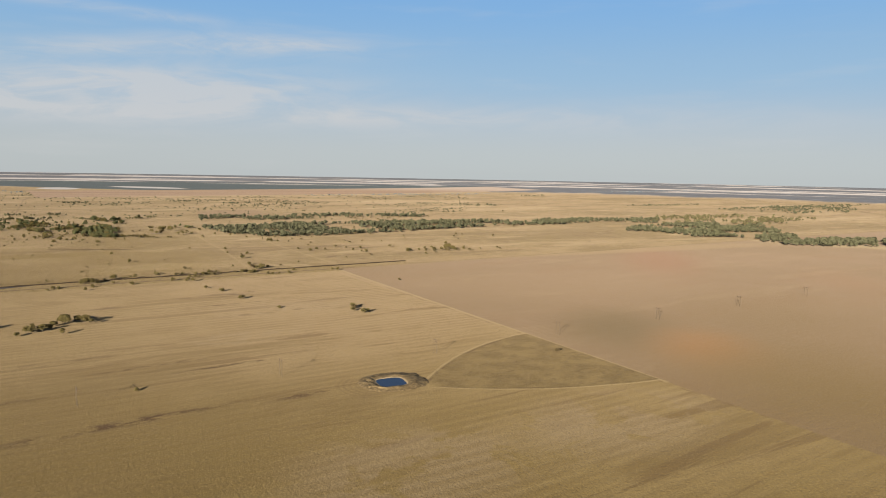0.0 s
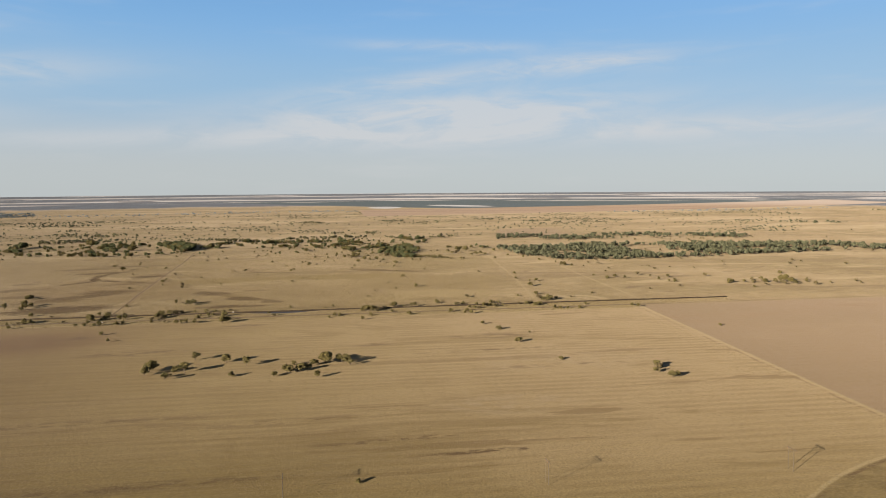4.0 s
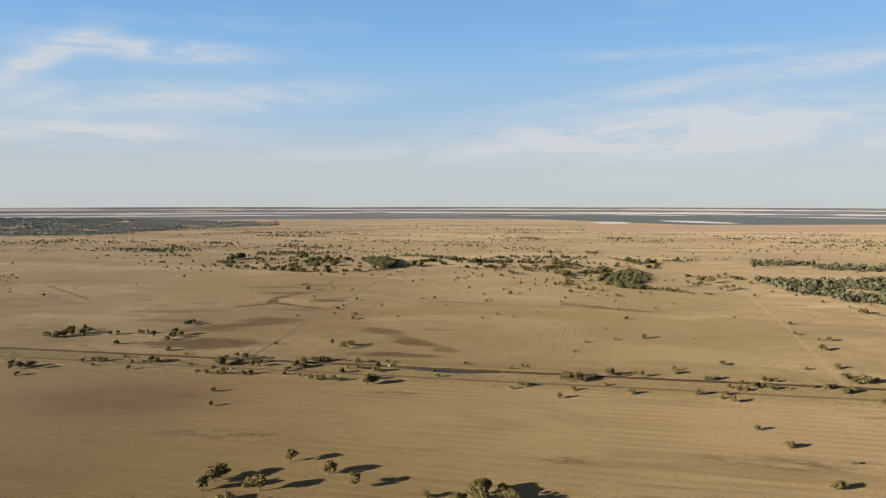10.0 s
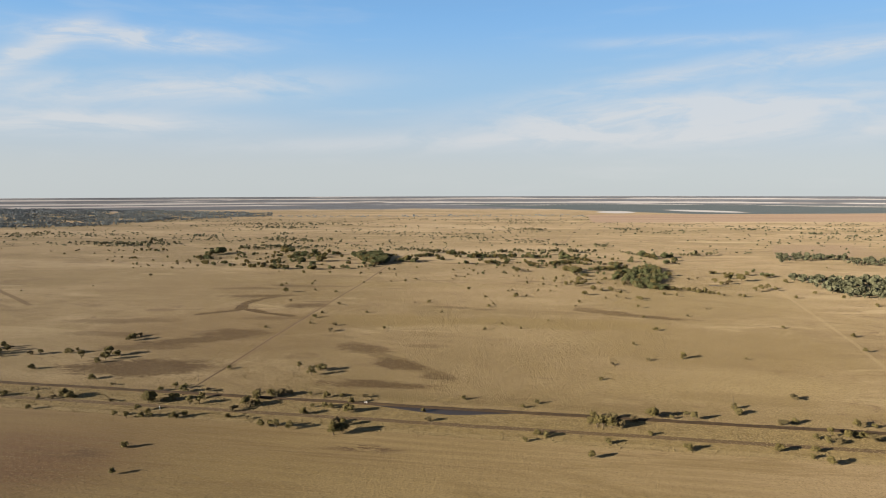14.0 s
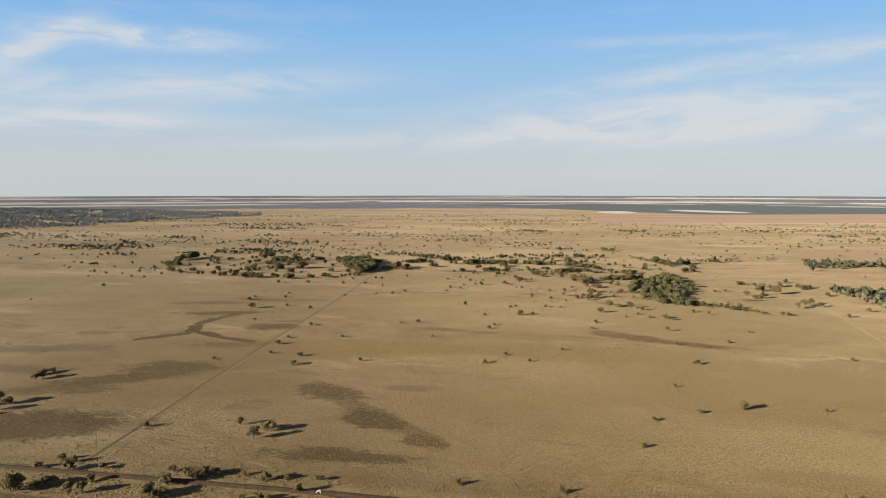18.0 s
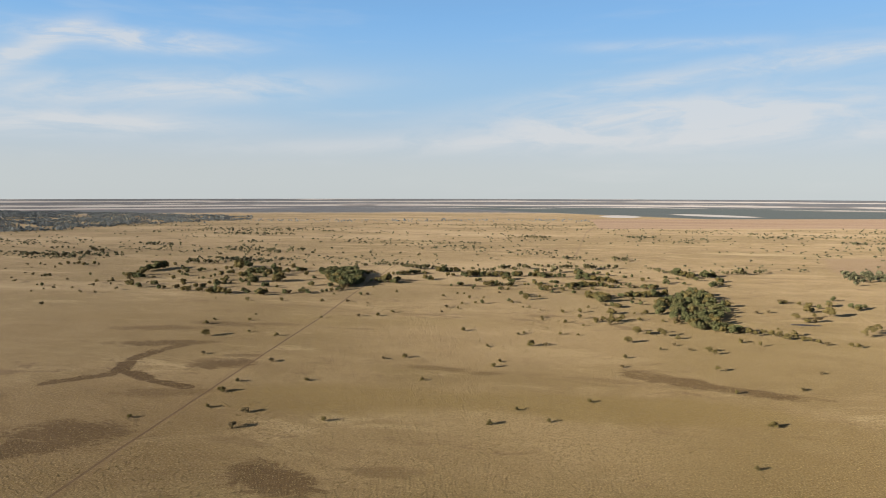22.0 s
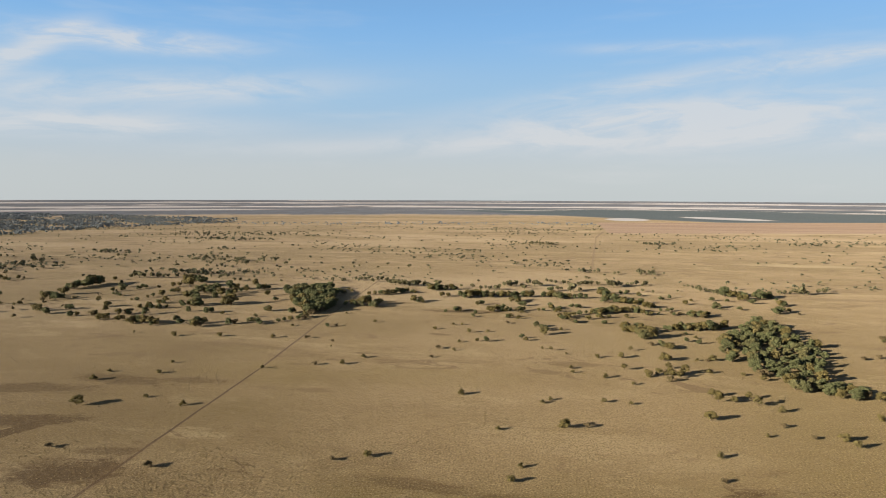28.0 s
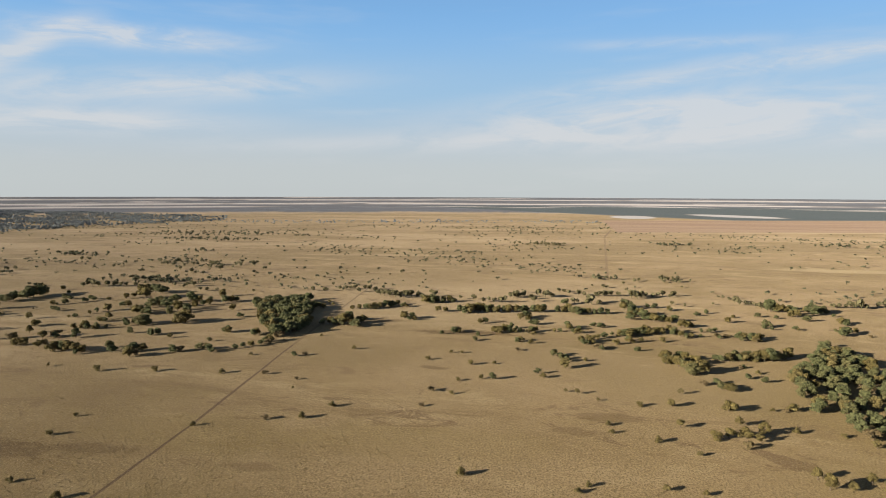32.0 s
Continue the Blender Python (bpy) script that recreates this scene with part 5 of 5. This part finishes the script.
def jitter(poly, step, rng, thin=-9.0, shift=0.0):
    """Trees on a shaken grid inside an outline, with gaps where thin says so."""
    xs, ys = [p[0] for p in poly], [p[1] for p in poly]
    got = []
    y = min(ys)
    while y < max(ys):
        x = min(xs)
        while x < max(xs):
            p = (x + rng.uniform(-0.5, 0.5) * step, y + rng.uniform(-0.5, 0.5) * step)
            if inside(*p, poly) and noise.noise(Vector((p[0] * 0.012, p[1] * 0.016, shift))) > thin + rng.uniform(-0.15, 0.15):
                got.append(p)
            x += step
        y += step
    return got


def wood(poly, step, thin, low, high, seed, label, **more):
    pts = jitter(poly, step, wrng, thin, seed * 3.0)
    woodland("woodland", pts, [wrng.uniform(low, high) for _ in pts], seed, label, **more)


wood([(250, 1000), (256, 905), (290, 840), (356, 828), (479, 838), (596, 862), (720, 878), (835, 862), (930, 872), (780, 965), (600, 990), (450, 1015), (330, 1045)], 8.0, -0.12, 4.5, 8.5, 1, "broad belt of grey-green trees along a creek", leaves=50)
wood([(280, 1150), (438, 1120), (584, 1145), (690, 1100), (730, 1150), (600, 1215), (450, 1220), (310, 1245)], 9.0, -0.05, 4.5, 8, 2, "belt of grey-green trees on the plain", leaves=36)
wood([(829, 720), (862, 690), (848, 606), (915, 560), (850, 490), (887, 445), (952, 397), (1060, 443), (973, 516), (1172, 707), (1099, 762), (967, 784)], 8.5, -0.1, 5, 9, 3, "broad belt of dark green trees beside the ploughed field", leaves=44)
wood([(1060, 443), (952, 397), (1050, 300), (1300, 100), (1420, 160), (1200, 380)], 10.0, -0.15, 5, 9, 4, "belt of dark green trees beyond the ploughed field", leaves=36)
wood([(960, 790), (1180, 715), (1500, 700), (1500, 900), (1200, 960)], 13.0, 0.05, 4, 8, 13, "open drifts of trees beyond the field", leaves=30)
wood([(735, 935), (728, 888), (920, 882), (1030, 818), (1140, 905), (930, 962)], 9.5, -0.1, 4, 7.5, 14, "thin belt of grey-green trees along the creek", leaves=36)
wood([(1640, 1120), (1660, 910), (2010, 900), (2340, 1095), (2130, 1190)], 17.0, 0.02, 4, 8, 15, "far drifts of green trees beyond the field", leaves=24)
for _i, (_cx, _cy, _rx, _ry, _n) in enumerate(((-610, 1775, 95, 40, 60), (-640, 1275, 75, 40, 60), (-385, 1262, 75, 22, 50), (-646, 1480, 45, 16, 24), (-420, 1405, 80, 30, 50), (-520, 1559, 25, 14, 12), (162, 1808, 34, 12, 24), (-45, 1776, 45, 22, 26), (26, 1358, 14, 6, 8), (87, 1349, 12, 8, 9),
                                               (-488, 1898, 30, 12, 12), (1820, 2074, 70, 14, 26), (1730, 1348, 180, 30, 70), (2160, 1140, 420, 40, 160), (510, 1707, 45, 14, 22), (1110, 1490, 80, 50, 40), (-1010, 1480, 60, 60, 40), (-700, 1910, 160, 60, 70), (420, 1830, 70, 16, 24), (620, 1640, 90, 14, 26))):
    _p = []
    for _ in range(_n):
        _a, _r = wrng.uniform(0, 6.28), wrng.random() ** 0.6
        _p.append((_cx + _rx * _r * math.cos(_a), _cy + _ry * _r * math.sin(_a)))
    woodland("tree_clump", _p, [wrng.uniform(2.5, 6.5) for _ in _p], 30 + _i, "clump of olive trees far out on the dry plain", leaves=26)


def scatter(n, y0, y1, spreadx, clump, rng, holes=()):
    """Sparse trees, thicker in drifts."""
    got = []
    while len(got) < n:
        y = rng.uniform(y0, y1)
        x = rng.uniform(-spreadx * (y - 150) - 60, spreadx * (y - 150) + 60) - (y - 500) * 0.12
        d = noise.noise(Vector((x * 0.004, y * 0.006, clump)))
        if rng.random() < 0.06 + max(0, d) * 1.9 and not (100 < x < 2400 and 2110 < y - 0.17 * x < 2740):
            got.append((x, y))
    return got


_p = scatter(3200, 1230, 2500, 0.85, 1.0, wrng)
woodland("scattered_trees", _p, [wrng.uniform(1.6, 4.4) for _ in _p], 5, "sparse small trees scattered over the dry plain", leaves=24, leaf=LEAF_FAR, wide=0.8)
_p = [p for p in scatter(560, 600, 1230, 1.0, 2.0, wrng) if abs(p[0] + 40) > 330]
woodland("scattered_trees", _p, [wrng.uniform(1.5, 4.2) for _ in _p], 6, "sparse small trees scattered over the pasture", leaves=40, leaf=LEAF_DRY, wide=0.7)
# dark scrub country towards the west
wood([(-1230, 1660), (-1100, 1780), (-1100, 2015), (-965, 2480), (-1070, 2690), (-1720, 2810), (-2220, 2790), (-2650, 2400), (-2000, 1500)], 10.5, -0.08, 3.5, 7.0, 7, "dark scrub woodland spreading to the horizon", leaves=14, size=0.34, leaf=LEAF_HAZED)
_p = [(wrng.uniform(-2600, 3600), wrng.uniform(2200, 2800)) for _ in range(5000)]
_p = [p for p in _p if noise.noise(Vector((p[0] * 0.0011, p[1] * 0.006, 4.0))) > 0.12 and not (100 < p[0] < 2400 and 2110 < p[1] - 0.17 * p[0] < 2740)]
woodland("woodland", _p, [wrng.uniform(2.5, 5.5) for _ in _p], 8, "thin far belts of scrub near the horizon", leaves=9, size=0.34, leaf=LEAF_HAZED)

# ---- power poles ----


def power_pole(x, y):
    pole = tagged(new("power_pole"), "slender weathered timber power pole beside the road", "power pole", "power poles along the road")
    v, f = tube([(0, 0, -0.3), (0, 0, 3.0), (0, 0, 6.0)], [0.07, 0.06, 0.045], 8)
    part("post", mesh_of("post", [tuple(p) for p in v], f, TIMBER, True), pole)
    bm = bmesh.new()
    bmesh.ops.create_cube(bm, size=1, matrix=pose(0, 0.1, 5.6) @ Matrix.Diagonal((0.08, 1.2, 0.09, 1)) @ pose(0, 0, 0))
    arm = bpy.data.meshes.new("crossarm")
    bm.to_mesh(arm)
    arm.materials.append(TIMBER)
    arm_ob = part("crossarm", arm, pole)
    for o in (-0.4, 0.6):
        v, f = tube([(0, o, 5.64), (0, o, 5.72), (0, o, 5.8)], [0.04, 0.06, 0.03], 8)
        part("insulator", mesh_of("insulator", [tuple(p) for p in v], f, PORCELAIN, True), arm_ob, "brown porcelain insulator")
    pole.matrix_basis = pose(x, y, 0, 0, 0, 0)
    return pole


def box_mesh(name, size, at, mat, bevel=0.03):
    bm = bmesh.new()
    bmesh.ops.create_cube(bm, size=1, matrix=Matrix.Translation(at) @ Matrix.Diagonal((*size, 1)))
    bmesh.ops.bevel(bm, geom=bm.edges[:], offset=bevel, segments=2, affect="EDGES")
    me = bpy.data.meshes.new(name)
    bm.to_mesh(me)
    bm.free()
    me.materials.append(mat)
    return me


def line_support(x, y, turn):
    """Two poles under one beam, braced, with three hanging insulators."""
    frame_ob = tagged(new("power_pole"), "weathered timber power pole of two legs under one beam", "power pole", "twin-legged power poles over the fields")
    for o in (-1.1, 1.1):
        v, f = tube([(0, o, -0.3), (0, o, 3.5), (0, o, 7.2)], [0.09, 0.08, 0.06], 8)
        part("leg", mesh_of("leg", [tuple(p) for p in v], f, TIMBER, True), frame_ob)
    beam = part("beam", box_mesh("beam", (0.12, 4.2, 0.14), (0.12, 0, 6.7), TIMBER, 0.02), frame_ob)
    for o in (-1.9, 0.0, 1.9):
        v, f = tube([(0.12, o, 6.64), (0.12, o, 6.4), (0.12, o, 6.1)], [0.04, 0.07, 0.05], 8)
        part("insulator", mesh_of("insulator", [tuple(p) for p in v], f, PORCELAIN, True), beam, "brown porcelain insulator")
    for o in (-1.1, 1.1):
        v, f = tube([(0.05, o, 5.2), (0.05, -o, 6.5)], [0.035, 0.035], 6)
        part("brace", mesh_of("brace", [tuple(p) for p in v], f, TIMBER, True), frame_ob)
    frame_ob.matrix_basis = pose(x, y, 0, 0, 0, turn)
    return frame_ob


_first = power_pole(-180, 577)
for _x in (-121.5, 107):
    copy_thing(_first, pose(_x, 577, 0))
_twin = line_support(22, 266, 3)
for _x, _y in ((97, 264), (172, 261), (250, 260), (331, 259), (414, 259), (495, 257)):
    copy_thing(_twin, pose(_x, _y, 0, 0, 0, 3))

# ---- small built things ----


def culvert(x, y):
    c = tagged(new("culvert_headwall"), "small pale concrete culvert headwall on the earth bank", "culvert")
    part("wall", box_mesh("wall", (1.1, 0.25, 0.75), (0, 0, 0.36), CONCRETE), c)
    for sx in (-0.62, 0.62):
        part("wing", box_mesh("wing", (0.18, 0.6, 0.55), (sx, -0.25, 0.27), CONCRETE), c)
    v, f = tube([(0, -0.25, 0.4), (0, 0.9, 0.4)], [0.28, 0.28], 12)
    part("pipe", mesh_of("pipe", [tuple(p) for p in v], f, STEEL, True), c, "dull steel pipe")
    c.matrix_basis = pose(x, y, 0.25)


def guide_post(x, y):
    g = tagged(new("guide_post"), "short white guide post beside the earth track", "post", "guide posts by the track")
    part("shaft", box_mesh("shaft", (0.14, 0.06, 1.0), (0, 0, 0.48), WHITE, 0.015), g)
    part("reflector", box_mesh("reflector", (0.07, 0.02, 0.12), (0, -0.04, 0.82), RED, 0.004), g, "small red reflector")
    g.matrix_basis = pose(x, y, 0)
    return g


culvert(-37, 559.4)
_g = guide_post(-115, 538)
copy_thing(_g, pose(-116.5, 540, 0))

# ---- grass ----


def tufts(name, x, y, size, tall, mat, seed, label):
    """Small upright tufts of three blades in one mesh."""
    rng = np.random.default_rng(seed)
    n = len(x)
    c = np.column_stack([x, y, swell(x, y)])
    V, ang = [], rng.uniform(0, 6.28, n)
    for k in range(3):
        a = ang + k * 2.1
        o = np.column_stack([np.cos(a), np.sin(a), np.zeros(n)]) * size[:, None]
        tip = c + o * 0.25 + np.array([0, 0, 1.0]) * (size * tall * rng.uniform(0.6, 1.3, n))[:, None]
        w = np.column_stack([-np.sin(a), np.cos(a), np.zeros(n)]) * size[:, None] * 0.9
        V.append(np.stack([c + o * 0.6 - w, c + o * 0.6 + w, tip], 1).reshape(-1, 3))
    return tagged(new(name, mesh_of(name, np.concatenate(V), np.arange(9 * n).reshape(-1, 3), mat)), label, "grass", kind="stuff")


rng = np.random.default_rng(17)
n = 300000
ty = 563 + 560 * rng.random(n) ** 1.1
half = 190 + (ty - 560) * 0.33
tx = rng.uniform(-1, 1, n) * half - (ty - 560) * 0.12 + 10
edge = np.minimum.reduce([(ty - 562) / 3, (1120 - ty) / 260, (1 - np.abs((tx - 10 + (ty - 560) * 0.12) / half)) * 2.0])
worn = np.abs(tx - np.interp(ty, [577, 651, 906, 1030], [-121.5, -126.4, -146.3, -163])) < 1.7
drift = np.sin(tx * 0.045 + np.sin(ty * 0.03) * 2) * np.sin(ty * 0.05 + np.sin(tx * 0.02) * 2) * 0.3 + 0.75
bare = np.zeros(n)
for cx, cy, rx, ry, turn, dens in PATCHES:
    bare = np.maximum(bare, dens * (((tx - cx) / rx) ** 2 + ((ty - cy) / ry) ** 2 < 1.1))
keep = (rng.random(n) < edge * drift * 0.85 * (1 - bare * 0.8)) & ~worn
tufts("tussock_grass", tx[keep], ty[keep], rng.uniform(0.12, 0.28, int(keep.sum())), 0.9, STRAW, 18, "dry straw tussocks over the pasture")
n = 150000
ty = np.round((170 + 368 * rng.random(n)) / 1.9) * 1.9 + rng.normal(0, 0.25, n)
tx = rng.uniform(-170, 240, n)
edge = np.minimum.reduce([(538 - ty) / 3, (ty - 165) / 60, (tx + 170) / 60, (231 + (ty - 174) * 0.0527 - tx) / 6])
edge = np.where(np.hypot(tx - 131, ty - 232) < 22, 0, edge)
keep = rng.random(n) < edge
tufts("stubble", tx[keep], ty[keep], rng.uniform(0.07, 0.15, int(keep.sum())), 1.0, STUBBLE, 19, "cut stalks of pale stubble in rows")
n = 16000
tx, ty = rng.uniform(-420, 330, n), rng.uniform(529, 563, n)
keep = (np.abs(ty - 542) > 2.4) & (np.abs(ty - 560) > 2.0) & ((ty > 545) | (tx < 244)) & ~((np.abs(tx + 5) < 33) & (ty > 551))
tufts("verge_grass", tx[keep], ty[keep], rng.uniform(0.12, 0.36, int(keep.sum())), 0.8, STRAW, 20, "rank dry grass along the road reserve")
